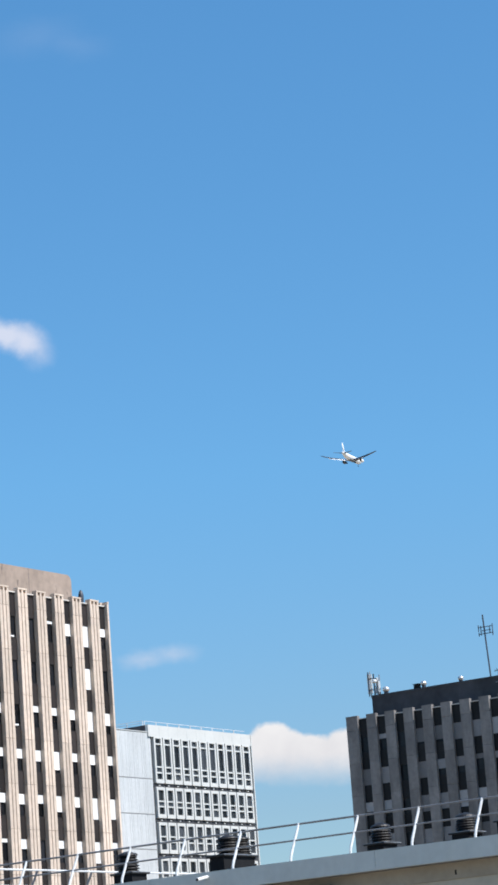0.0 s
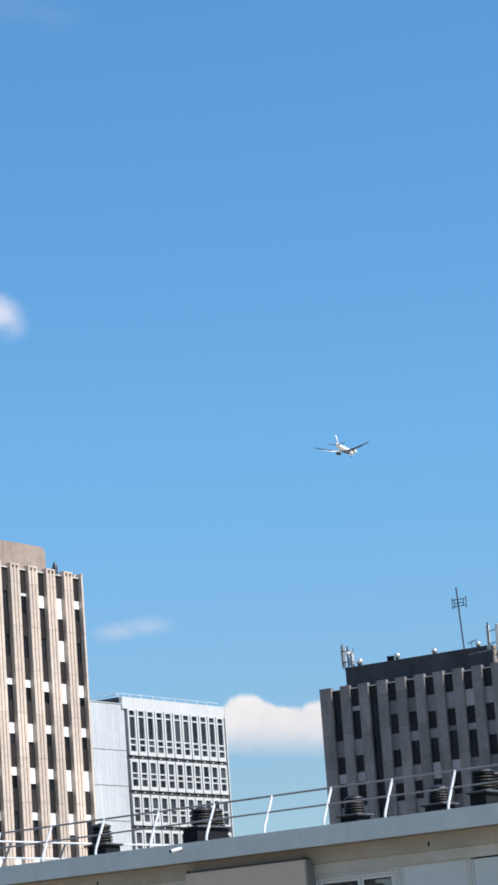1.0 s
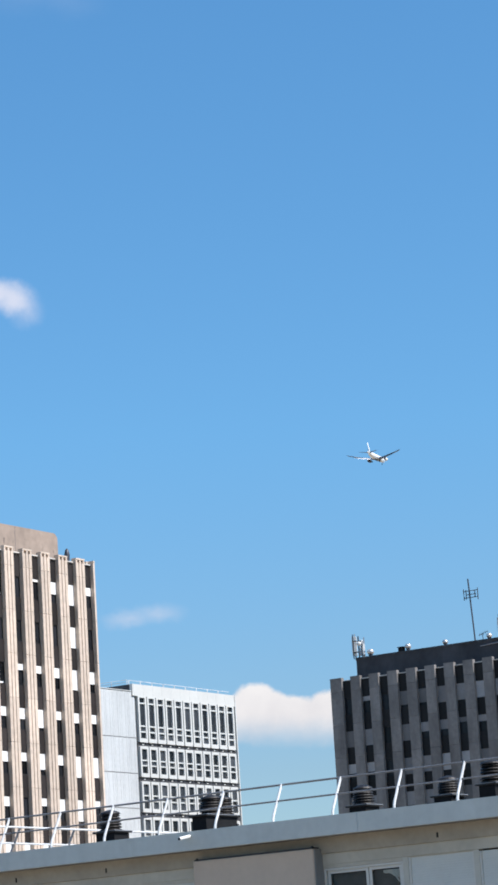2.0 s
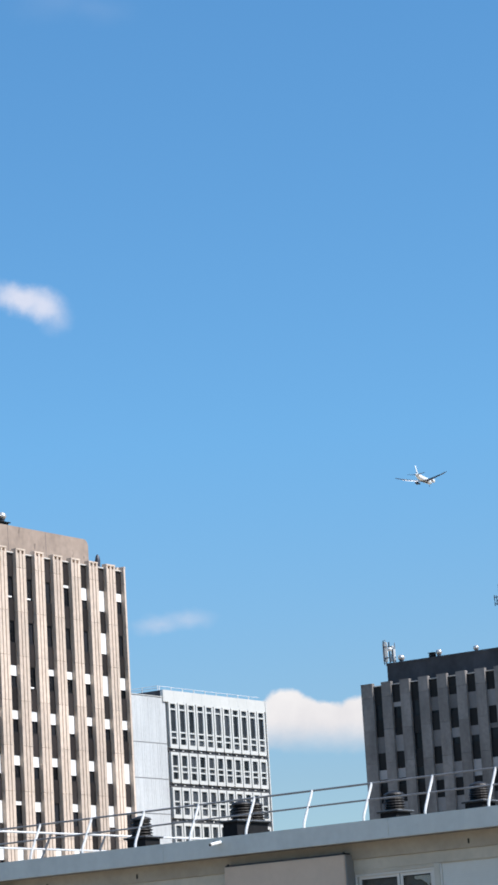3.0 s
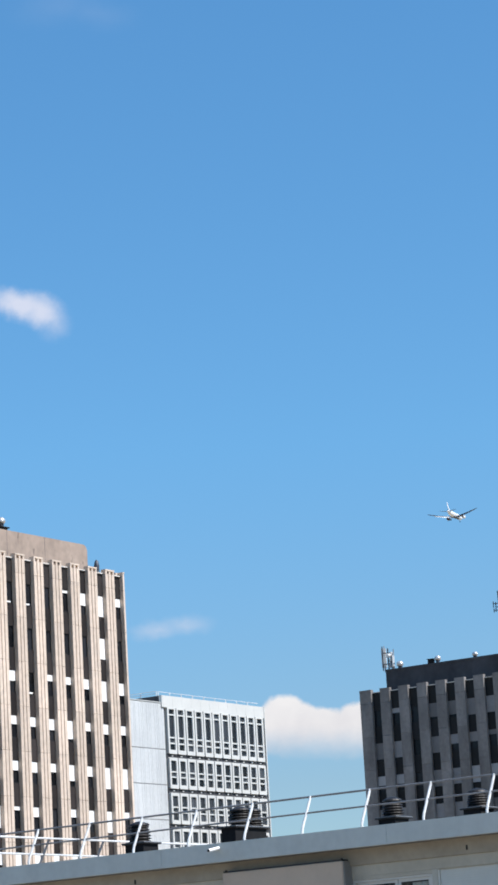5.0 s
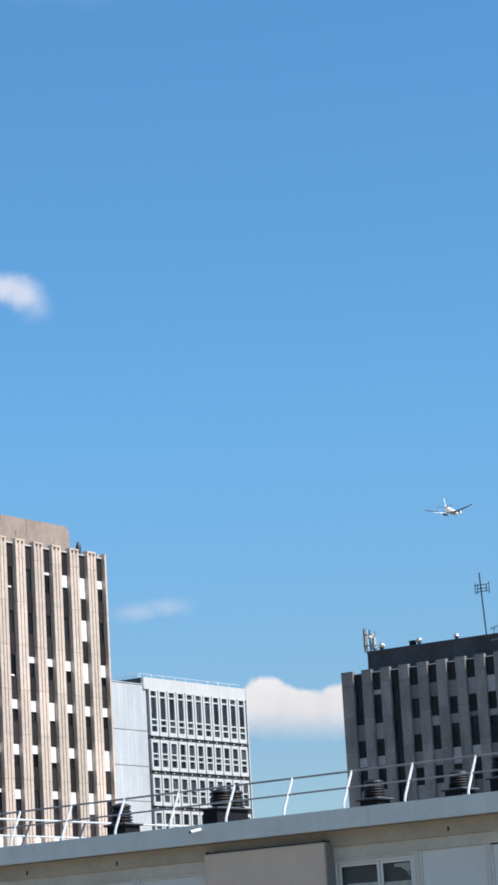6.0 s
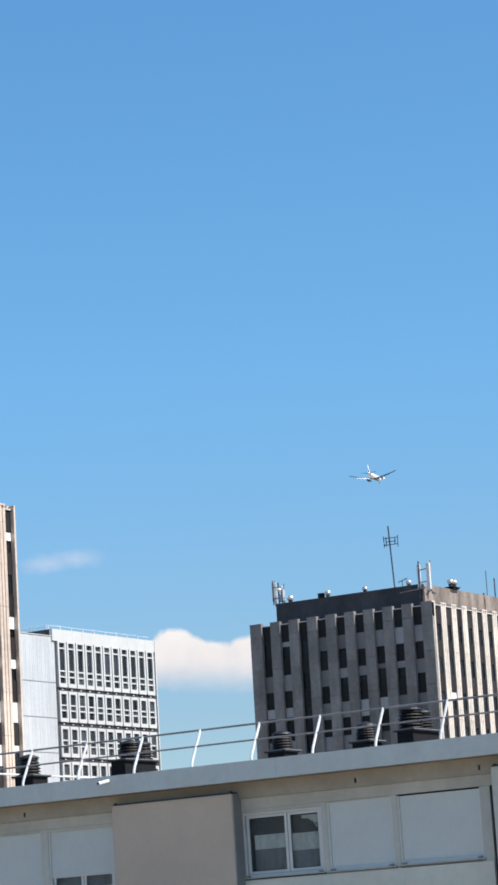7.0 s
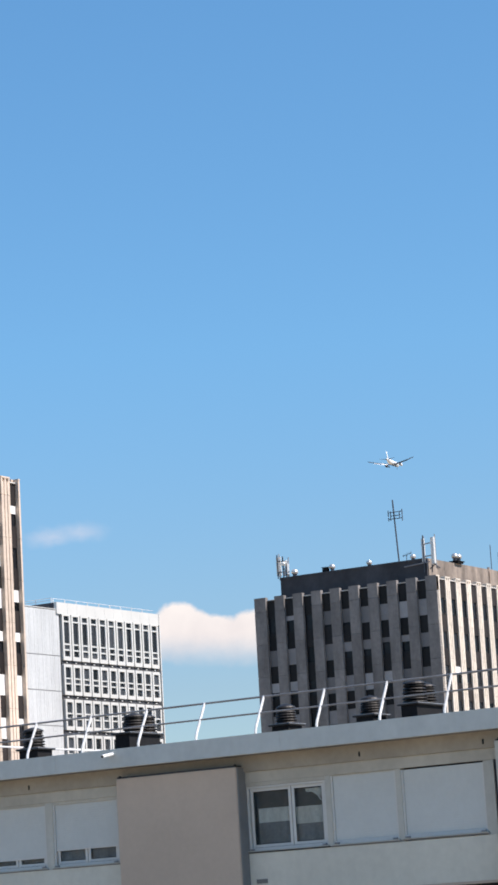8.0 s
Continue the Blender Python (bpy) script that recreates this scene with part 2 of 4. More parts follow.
def fin_mesh(name, wide, tall, material, top=False, grooved=True):
    """A storey-high precast fin, standing out along +x, with two grooves down its face and an open joint at its foot."""
    def column(cuts, back, z0, z1):
        line = [(0, 0), (DEEP, 0)]
        for y0, y1 in cuts:
            line += [(DEEP, y0), (back, y0), (back, y1), (DEEP, y1)]
        loft(bm, [[(x, y, z) for x, y in line + [(DEEP, wide), (0, wide)]] for z in (z0, z1)])

    bm = bmesh.new()
    grooves = [(wide * 0.30 - 0.012, wide * 0.30 + 0.062), (wide * 0.70 - 0.062, wide * 0.70 + 0.012)] if wide > 0.8 and grooved else []
    if not top:
        column(grooves, DEEP - 0.05, 0.009, tall - 0.009)
        return mesh_from(name, bm, material)
    # the topmost panel: grooves that open into two notches under a flat cap
    column(grooves, DEEP - 0.05, 0.009, tall - 0.30)
    column([(wide * 0.17, wide * 0.41), (wide * 0.59, wide * 0.83)] if grooves else [], 0.10, tall - 0.302, tall - 0.098)
    box(bm, 0.0, DEEP + 0.02, -0.005, wide + 0.005, tall - 0.10, tall)
    return mesh_from(name, bm, material)


def window_meshes(wide, blinds, shutter):
    bm = bmesh.new()
    f = 0.05
    for y0, y1, z0, z1 in ((0, wide, 0, f), (0, wide, WIN - f, WIN), (0, f, f, WIN - f), (wide - f, wide, f, WIN - f)):
        box(bm, 0.0, 0.06, y0, y1, z0, z1)
    sash = mesh_from("window_frame", bm, SPANDREL_B)
    bm = bmesh.new()
    box(bm, 0.0, 0.02, f, wide - f, f, WIN - f)
    pane = mesh_from("pane", bm, GLASS_D)
    down = {}
    for h in blinds:
        bm = bmesh.new()
        slats = max(2, round(h / 0.11))
        line = [(0.063, WIN), (0.063, WIN - h - 0.03), (0.10, WIN - h - 0.03), (0.10, WIN - h)]
        for i in range(slats):
            z = WIN - h + h * i / slats
            line += [(0.080, z + 0.004), (0.085, z + h / slats - 0.004)]
        loft(bm, [[(x, y, z) for x, z in line] for y in (0.005, wide - 0.005)])
        down[h] = mesh_from("shutter", bm, shutter)
    return sash, pane, down


def face_of_fins(tower, place, starts, ends, ztop, blinds, rows, fin_mat, span_mat, shutter, near, push=0.0):
    """One face of a tower. place: its turn about z and origin; starts: left edge of each fin along the face; ends: width of each fin;
    blinds: a map of (gap, row) to how far the shutter is down. Gaps outside near are joined into one mesh."""
    origin, turn = place
    rot = Matrix.Rotation(radians(turn), 3, "Z")
    meshes = {}
    first = ztop - 1.20
    for w in sorted(set(ends)):
        meshes[w, "top"] = fin_mesh("concrete_panel", w, 1.20, fin_mat, True, fin_mat is not SHADECONC)
        meshes[w, "mid"] = fin_mesh("concrete_panel", w, STOREY, fin_mat, False, fin_mat is not SHADECONC)
    far_fin, far_gap, far_pane, far_blind = bmesh.new(), bmesh.new(), bmesh.new(), bmesh.new()
    at = lambda x, y, z: Vector(origin) + rot @ Vector((x, y, z))
    win_cache = {}

    def put(bm, x0, x1, y0, y1, z0, z1):
        k = len(bm.verts)
        box(bm, x0, x1, y0, y1, z0, z1)
        bm.verts.ensure_lookup_table()
        for v in bm.verts[k:]:
            v.co = at(*v.co)

    for i, (s, w) in enumerate(zip(starts, ends)):
        if i in near:
            piece("concrete_panel", meshes[w, "top"], tower, at(0, s, first), turn)
            for r in range(rows):
                piece("concrete_panel", meshes[w, "mid"], tower, at(0, s, first - STOREY * (r + 1)), turn)
        else:
            put(far_fin, 0, DEEP, s, s + w, 0, ztop)
    for i in range(len(starts) - 1):
        y0, y1 = starts[i] + ends[i], starts[i + 1]
        wide = round(y1 - y0, 2)
        if i in near:
            if wide not in win_cache:
                hs = sorted({blinds[k] for k in blinds if blinds[k]})
                bm = bmesh.new()
                box(bm, 0, 0.10, 0, wide, 0, STOREY - WIN)
                sp = mesh_from("spandrel", bm, span_mat)
                bm = bmesh.new()
                box(bm, 0, 0.10, 0, wide, 0, 1.47)
                box(bm, -0.1, 0.16, -0.02, wide + 0.02, 1.40, 1.47)
                tp = mesh_from("spandrel", bm, span_mat)
                bm = bmesh.new()
                box(bm, -0.1, 0.17, 0.0, wide, 1.474, 1.54)
                cp = mesh_from("coping", bm, COPING)
                win_cache[wide] = (sp, tp, cp, *window_meshes(wide, hs, shutter))
            sp, tp, cp, sash, pane, down = win_cache[wide]
            piece("spandrel", tp, tower, at(push, y0, ztop - 1.77), turn)
            piece("coping", cp, tower, at(push, y0, ztop - 1.77), turn)
            for r in range(rows):
                foot = ztop - 1.77 - STOREY * r - WIN
                win = piece("window", sash, tower, at(push, y0, foot), turn)
                piece("pane", pane, win)
                h = blinds.get((i, r), 0)
                if h:
                    one = piece("shutter", down[h], win, label="roller shutter part way down")
                    if shutter is SHUTTER_G and (i, r) in PALE_BLINDS:
                        one.material_slots[0].link = "OBJECT"
                        one.material_slots[0].material = SHUTTER_P
                piece("spandrel", sp, tower, at(push, y0, foot - (STOREY - WIN)), turn)
        else:
            put(far_gap, 0, 0.10, y0, y1, ztop - 1.77, ztop - 0.25)
            for r in range(rows):
                foot = ztop - 1.77 - STOREY * r - WIN
                put(far_pane, 0, 0.02, y0, y1, foot, foot + WIN)
                put(far_gap, 0, 0.10, y0, y1, foot - (STOREY - WIN), foot)
                h = random.choice((0, 0.5, 0.7, 1.3))
                if h:
                    put(far_blind, 0.03, 0.08, y0, y1, foot + WIN - h, foot + WIN)
    for nm, bm, mt in (("far_fins", far_fin, fin_mat), ("far_spandrels", far_gap, span_mat), ("far_panes", far_pane, GLASS_D), ("far_shutters", far_blind, shutter)):
        if bm.verts:
            tagged(part(nm, bm, mt, tower), kind="stuff")
        else:
            bm.free()


def tower_core(tower, wide, long, ztop, core_mat):
    bm = bmesh.new()
    box(bm, -wide + DEEP, -DEEP, DEEP, long - DEEP, 0, ztop - 0.45)
    part("wall", bm, core_mat, tower)
    bm = bmesh.new()
    box(bm, -wide + DEEP + 0.3, -DEEP - 0.3, DEEP + 0.3, long - DEEP - 0.3, ztop - 0.446, ztop - 0.40)
    part("roof", bm, ROOFGREY, tower)


def penthouse(tower, x0, x1, y0, y1, z0, z1, material, seams, round_r=0.5):
    """The plant storey set back on a tower's roof: cast walls with a rounded far top corner and open joints."""
    bm = bmesh.new()
    side = [(y0, z0), (y1, z0)]
    for k in range(7):
        a = radians(15 * k)
        side.append((y1 - round_r + round_r * math.cos(a), z1 - round_r + round_r * math.sin(a)))
    side.append((y0, z1))
    loft(bm, [[(x, y, z) for y, z in side] for x in (x0, x1)])
    body = part("penthouse", bm, material, tower, "weathered cast plant storey")
    for s in seams:
        bm = bmesh.new()
        box(bm, x1 - 0.02, x1 + 0.003, s, s + 0.025, z0, z1 - 0.02)
        part("joint", bm, DARKRENDER, body)
    return body


# sunlit tower
LT = Vector((-100.0, 96.0, 0.0))
LT_TOP, LT_LEN, TW = 30.75, 35.8, 17.4
lit_tower = thing("office_tower", "tall beige concrete tower with white shutters between fins", "tower", LT, "twin finned towers")
tower_core(lit_tower, TW, LT_LEN, LT_TOP, SPANDREL)
starts = [119.0 - LT.y + PITCH * k for k in range(-12, 7)]
ends = [FIN] * len(starts)
starts.append(LT_LEN - 0.16)
ends.append(0.16)
OFF = 12                                # the gap after the fin at y = 119 is gap 12
LIT_BLINDS = {}
for row, cells in enumerate((
        {0: 0, 3: 0.14, 4: 0.75, 5: 1.3, 6: 0.5},
        {5: 1.3},
        {0: 0.6, 2: 0.36, 3: 0.45, 4: 0.6, 5: 1.25, 6: 0.75},
        {-1: 0.45, 0: 0.5, 1: 0.55, 2: 0.65, 3: 1.1, 4: 0.5, 5: 0.6, 6: 0.55},
        {-1: 1.1, 0: 0.55, 1: 0.6, 2: 0.5, 3: 0.95, 4: 0.6, 5: 1.3, 6: 1.25},
        {-1: 1.3, 0: 0.2, 1: 0.55, 3: 0.45, 4: 0.75, 5: 1.3, 6: 0.36},
        {-1: 0.75, 0: 0.85, 1: 0.6, 2: 0.6, 3: 0.36, 4: 0.5, 5: 0.45, 6: 0.6},
        {-1: 0.5, 0: 0.6, 1: 0.75, 2: 1.1, 3: 0.5, 5: 0.6, 6: 0.5})):
    for gap, h in cells.items():
        if h:
            LIT_BLINDS[gap + OFF, row] = h
bm = bmesh.new()
box(bm, 0.0, 0.16, 0.02, 0.36, 0.0, 0.09)
ledge = mesh_from("ledge", bm, SHUTTER_W)
for gap, row in ((0, 0), (1, 0), (1, 2)):
    piece("ledge", ledge, lit_tower, (-DEEP + 0.07, starts[gap + OFF] + FIN + 0.15, LT_TOP - 1.77 - STOREY * row - WIN + 0.02))
face_of_fins(lit_tower, ((-DEEP, 0, 0), 0), starts, ends, LT_TOP, LIT_BLINDS, 10, CONCRETE, SPANDREL, SHUTTER_W, range(9, 20))
short_face = [k * 1.8 for k in range(10)]
face_of_fins(lit_tower, ((-TW, DEEP, 0), -90), short_face, [1.2] * 10, LT_TOP, {}, 10, CONCRETE, SPANDREL, SHUTTER_W, ())
penthouse(lit_tower, -TW + 2, -1.5, 3.0, 129.95 - LT.y, LT_TOP - 0.4, 32.55, RENDERED, [117.5 - LT.y, 121.9 - LT.y, 125.6 - LT.y], 0.45)

# shaded tower
DT = Vector((-97.3, 183.0, 0.0))
DT_TOP, DT_LEN = 28.45, 38.0
dark_tower = thing("office_tower", "grey concrete tower with a shaded front and sunlit flank", "tower", DT, "twin finned towers")
tower_core(dark_tower, TW, DT_LEN, DT_TOP, SPANDREL_B)
rng = random.Random(5)
DARK_BLINDS = {}
for row, cells in enumerate((
        (0, 0.36, 0, 1.1, 1.1, 1.3, 1.3, 1.3, 1.3),
        (1.3, 1.3, 0, 1.3, 0.75, 0.75, 0.36, 0.5, 1.1),
        (0.75, 0.75, 0, 1.3, 1.25, 1.3, 0.75, 1.3, 1.3),
        (1.1, 1.1, 0, 1.1, 1.1, 1.3, 1.1, 1.3, 0.75))):
    for g, h in enumerate(cells):
        DARK_BLINDS[g, row] = h
for row in range(4, 10):
    for g in (0, 1, 3, 4, 5, 6, 7, 8):
        DARK_BLINDS[g, row] = rng.choice((1.3, 1.3, 1.1, 0.75))
PALE_BLINDS = {(7, 0), (0, 2), (1, 2), (5, 2), (6, 2)}
dark_starts = [0.0] + [k * 1.8 + 0.2 for k in range(1, 10)]
# the front's shade is put into its darker concrete
face_of_fins(dark_tower, ((-TW, DEEP, 0), -90), dark_starts, [1.12] + [0.92] * 8 + [1.0], DT_TOP, DARK_BLINDS, 9, SHADECONC, SPANDREL_B, SHUTTER_G, range(10))
side_starts = [0.02] + [1.55 + 1.82 * k for k in range(20)]
side_ends = [0.52] + [0.82] * 20
SIDE_BLINDS = {(g, r): rng.choice((0.36, 0.5, 0.6, 0.75)) for g in range(1, 8) for r in range(9) if rng.random() < 0.05}
# the flank takes the paler tone that stands for sunlight
face_of_fins(dark_tower, ((-DEEP, 0, 0), 0), side_starts, side_ends, DT_TOP, SIDE_BLINDS, 9, LITCONC, SPANDREL, SHUTTER_W, range(9), 0.17)
for tower, top, length, stone in ((lit_tower, LT_TOP, LT_LEN, CONCRETE), (dark_tower, DT_TOP, DT_LEN, SHADECONC)):
    count = int(length / 1.8)
    face_of_fins(tower, ((0, length - DEEP, 0), 90), [0.4 + k * 1.8 for k in range(9)], [1.1] * 9, top, {}, 9, stone, SPANDREL, SHUTTER_W, ())
    face_of_fins(tower, ((-TW + DEEP, length, 0), 180), [0.3 + k * 1.8 for k in range(count)], [1.0] * count, top, {}, 9, stone, SPANDREL, SHUTTER_W, ())
# this front wall takes a much darker colour than the storey's sides
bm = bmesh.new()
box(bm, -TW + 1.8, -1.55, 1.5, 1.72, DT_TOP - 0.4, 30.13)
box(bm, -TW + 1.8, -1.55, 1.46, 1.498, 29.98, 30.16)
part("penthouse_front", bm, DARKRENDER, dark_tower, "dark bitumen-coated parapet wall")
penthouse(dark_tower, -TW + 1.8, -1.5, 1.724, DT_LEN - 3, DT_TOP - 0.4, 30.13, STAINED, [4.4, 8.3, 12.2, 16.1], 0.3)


# ---- white office block ----
WB = Vector((-145.0, 196.08, 0.0))
MOD, WSTOREY = 1.470, 3.32
white_block = thing("office_block", "white panelled office block with rows of framed windows", "building", WB)
bm = bmesh.new()
box(bm, -16, -0.30, 0.45, 17.0, 0, 32.2)
part("wall", bm, WHITEPANEL, white_block)
bm = bmesh.new()
box(bm, -16, -0.22, -14.5, 0.448, 0, 31.6)
part("side_wing", bm, RIBBED, white_block)
# blank panels of the side wing, each a ribbed sheet


def ribbed_sheet(wide, tall):
    bm = bmesh.new()
    box(bm, 0, 0.10, 0.008, wide - 0.008, 0.025, tall - 0.065)
    for a in (0.3, 0.9):
        box(bm, 0.099, 0.112, a - 0.06, a + 0.06, 0.05, tall - 0.10)
    return mesh_from("wall_panel", bm, RIBBED)


levels = [31.90, 27.52, 24.18, 20.90, 17.6, 14.3, 11.0]
for z1, z0 in zip(levels, levels[1:]):
    sheet = ribbed_sheet(1.2, z1 - z0)
    bm = bmesh.new()
    box(bm, -0.219, -0.115, -14.2, 0.447, z0 - 0.05, z0 + 0.015)
    part("seam", bm, JAMBSHADE, white_block, "grey horizontal seam")
    for k in range(12):
        piece("wall_panel", sheet, white_block, (-0.22, -14.4 + 1.2 * k + 0.45, z0))
bm = bmesh.new()
box(bm, -0.30, -0.06, -14.4, 0.44, 31.904, 31.97)
part("coping", bm, WHITEPANEL, white_block)
bm = bmesh.new()
box(bm, -0.52, -0.24, 0.45, 0.72, 0, 31.49)
part("dark_joint", bm, JOINT, white_block, "dark recess between wing and front")
bm = bmesh.new()
box(bm, -0.30, 0.02, 0.0, 17.02, 31.50, 32.62)
part("parapet", bm, WHITEPANEL, white_block)
# side of the white front; its shade is painted on as dark colour
bm = bmesh.new()
box(bm, -16.0, -0.304, 0.0, 0.44, 31.61, 32.60)
part("parapet_return", bm, DARKRENDER, white_block, "dark slate-coloured return wall")
bm = bmesh.new()
box(bm, 0.021, 0.028, 0.19, 0.21, 31.50, 32.60)
strip = mesh_from("parapet_joint", bm, RIBBED)
for k in range(11):
    piece("parapet_joint", strip, white_block, (0, 1.512 * k, 0))


def rounded_ring(bm, y0, y1, z0, z1, hole, depth, r=0.09):
    """A flat surround with rounded outer corners round a rectangular hole (y0, y1, z0, z1)."""
    outer, inner = [], []
    for cy, cz, sy, sz, hy, hz in ((y1 - r, z1 - r, 1, 1, hole[1], hole[3]), (y0 + r, z1 - r, -1, 1, hole[0], hole[3]), (y0 + r, z0 + r, -1, -1, hole[0], hole[2]), (y1 - r, z0 + r, 1, -1, hole[1], hole[2])):
        for k in range(3):
            c = radians(45 * k if sy * sz > 0 else 90 - 45 * k)
            outer.append((cy + sy * r * math.cos(c), cz + sz * r * math.sin(c)))
            inner.append((hy, hz))
    rings = [[bm.verts.new((x, y, z)) for y, z in line] for x, line in ((0, inner), (depth, inner), (depth, outer), (0, outer))]
    m = len(outer)
    for p, q in zip(rings, rings[1:]):
        for k in range(m):
            bm.faces.new((p[k], p[(k + 1) % m], q[(k + 1) % m], q[k]))
    bmesh.ops.remove_doubles(bm, verts=bm.verts[:], dist=0.0005)


def framed_window(tall, bars, head, foot):
    """A boxed white surround with rounded corners, a dark pane and pale transoms; bars: (height of the transom's foot, its thickness)."""
    bm = bmesh.new()
    w, s = MOD - 0.15, 0.235
    rounded_ring(bm, 0.05, 0.05 + w, 0, tall, (0.05 + s, 0.05 + w - s, foot, tall - head), 0.30)
    surround = mesh_from("window", bm, WHITEPANEL)
    bar = []
    for z, h in bars:
        bm = bmesh.new()
        box(bm, 0.05, 0.27, 0.05 + s, 0.05 + w - s, z, z + h)
        bar.append(mesh_from("transom", bm, PVC))
    panes = []
    cuts = [foot] + [z + h / 2 for z, h in bars] + [tall - head]
    for z0, z1 in zip(cuts, cuts[1:]):
        bm = bmesh.new()
        box(bm, 0.02, 0.15, 0.05 + s, 0.05 + w - s, z0, z1)
        panes.append(mesh_from("pane", bm, GLASS_O))
    return surround, bar, panes


tops = [31.55] + [26.77 - WSTOREY * k for k in range(7)]
TALLS = (4.42, 2.92)
kinds = [framed_window(TALLS[0], [(0.93, 0.13), (1.48, 0.13), (3.65, 0.13)], 0.18, 0.38), framed_window(TALLS[1], [(1.02, 0.12), (1.52, 0.12)], 0.28, 0.36)]
bm = bmesh.new()
box(bm, 0, 0.06, 0.62, 0.86, -0.20, -0.10)
lug = mesh_from("bracket", bm, WHITEPANEL)
bm = bmesh.new()
box(bm, -0.299, -0.262, 0.72, 17.05, 0, 31.49)
part("recess", bm, JAMBSHADE, white_block, "grey recess behind the window units")
for r, zt in enumerate(tops):
    surround, bar, panes = kinds[0 if r == 0 else 1]
    tall = TALLS[0 if r == 0 else 1]
    for c in range(11):
        win = piece("window", surround, white_block, (-0.26, 0.72 + MOD * c, zt - tall))
        for one in bar:
            piece("transom", one, win)
        for one in panes:
            piece("pane", one, win)
    bm = bmesh.new()
    box(bm, -0.261, -0.15, 0.62, 17.05, zt - tall - 0.36, zt - tall - 0.02)
    part("floor_band", bm, JOINT, white_block, "dark band between storeys")
    for c in range(11):
        piece("bracket", lug, white_block, (-0.149, 0.72 + MOD * c, zt - tall - 0.03))
bm = bmesh.new()
box(bm, -0.26, 0.04, 17.06, 17.2, 0, 32.6)
part("corner_trim", bm, WHITEPANEL, white_block)


def roof_rail(x, y, z, way, label, tall=0.85):
    """One length of guard rail: a post and two bars that run on along way."""
    rod = thing("roof_rail", label, "rail", (x, y, z), "white roof rails")
    bm = bmesh.new()
    tube(bm, [(0, 0, 0), (0, 0, tall)], 0.042, 6)
    part("post", bm, PAINTWHITE, rod)
    for h in (tall - 0.01, tall * 0.54):
        bm = bmesh.new()
        tube(bm, [(0, 0, h), (way[0], way[1], h)], 0.024, 6)
        part("bar", bm, PAINTWHITE, rod)


for k in range(9):
    roof_rail(WB.x - 0.6, WB.y + 0.3 + 1.85 * k, 32.2, (0, 1.85), "thin white guard rail along a white roof edge")
for k in range(5):
    roof_rail(WB.x - 0.75 - 1.85 * k, WB.y + 0.22, 32.6, (-1.85, 0), "thin white guard rail on a dark return wall", 0.5)


# ---- things on the tower roofs ----
def turbine_vent(x, y, z, size=1.0):
    v = thing("roof_turbine_vent", "bright aluminium turbine vent on a tower roof", "vent", (x, y, z), "turbine vents")
    bm = bmesh.new()
    lathe(bm, [(0.16 * size, 0), (0.16 * size, 0.16 * size), (0.19 * size, 0.17 * size), (0.19 * size, 0.20 * size)], 14)
    part("stem", bm, DARKSTEEL, v, smooth=False)
    bm = bmesh.new()
    prof = [(0.12, 0.20), (0.22, 0.25), (0.27, 0.34), (0.275, 0.41), (0.23, 0.52), (0.13, 0.59), (0.03, 0.61)]
    lathe(bm, [(r * size, h * size) for r, h in prof], 18)
    part("cap", bm, ALUMINIUM, v, smooth=True)
    return v


def vent_pair(x, y, z):
    base = thing("roof_vent_block", "dark roof curb below a pair of vents", "vent", (x, y, z), "vent curbs")
    bm = bmesh.new()
    box(bm, -0.35, 0.35, -0.50, 0.50, 0, 0.14)
    box(bm, -0.42, 0.42, -0.66, 0.66, 0.14, 0.20)
    part("curb", bm, BITUMEN, base)
    turbine_vent(x, y - 0.31, z + 0.20, 1.08)
    turbine_vent(x, y + 0.31, z + 0.20, 1.08)


def panel_antenna(x, y, z, tall, wide=0.34, turn=0.0):
    a = thing("panel_antenna", "slim white mobile-phone antenna on a roof bracket", "antenna", (x, y, z), "panel antennas", turn=turn)
    bm = bmesh.new()
    box(bm, -wide / 2, wide / 2, -0.10, 0.08, 0.35, tall)
    bevel(bm, 0.03, 2)
    part("shell", bm, ANTENNA, a)
    bm = bmesh.new()
    tube(bm, [(0, 0.22, 0), (0, 0.22, tall + 0.25)], 0.045)
    part("pole", bm, GALV, a)
    bm = bmesh.new()
    for h in (0.6, tall - 0.4):
        box(bm, -0.05, 0.05, 0.06, 0.24, h, h + 0.06)
    part("bracket", bm, GALV, a)
    bm = bmesh.new()
    tube(bm, [(0.05, 0.1, 0.36), (0.08, 0.2, 0.1), (0.05, 0.35, -0.1)], 0.025, 6)
    part("cable", bm, DARKSTEEL, a)
    return a


PY, PZ = 184.6, 30.13
panel_antenna(-113.22, PY + 0.3, PZ - 0.1, 2.0, 0.40, 20)
panel_antenna(-112.80, PY + 0.8, PZ, 1.6, 0.24, -35)
panel_antenna(-112.28, PY + 0.2, PZ - 0.1, 1.3, 0.20, 40)
turbine_vent(-111.72, PY + 0.35, PZ, 1.1)
roof_mount = thing("antenna_yoke", "dark steel antenna mount with a small white drum", "bracket", (-112.75, PY + 0.15, PZ))
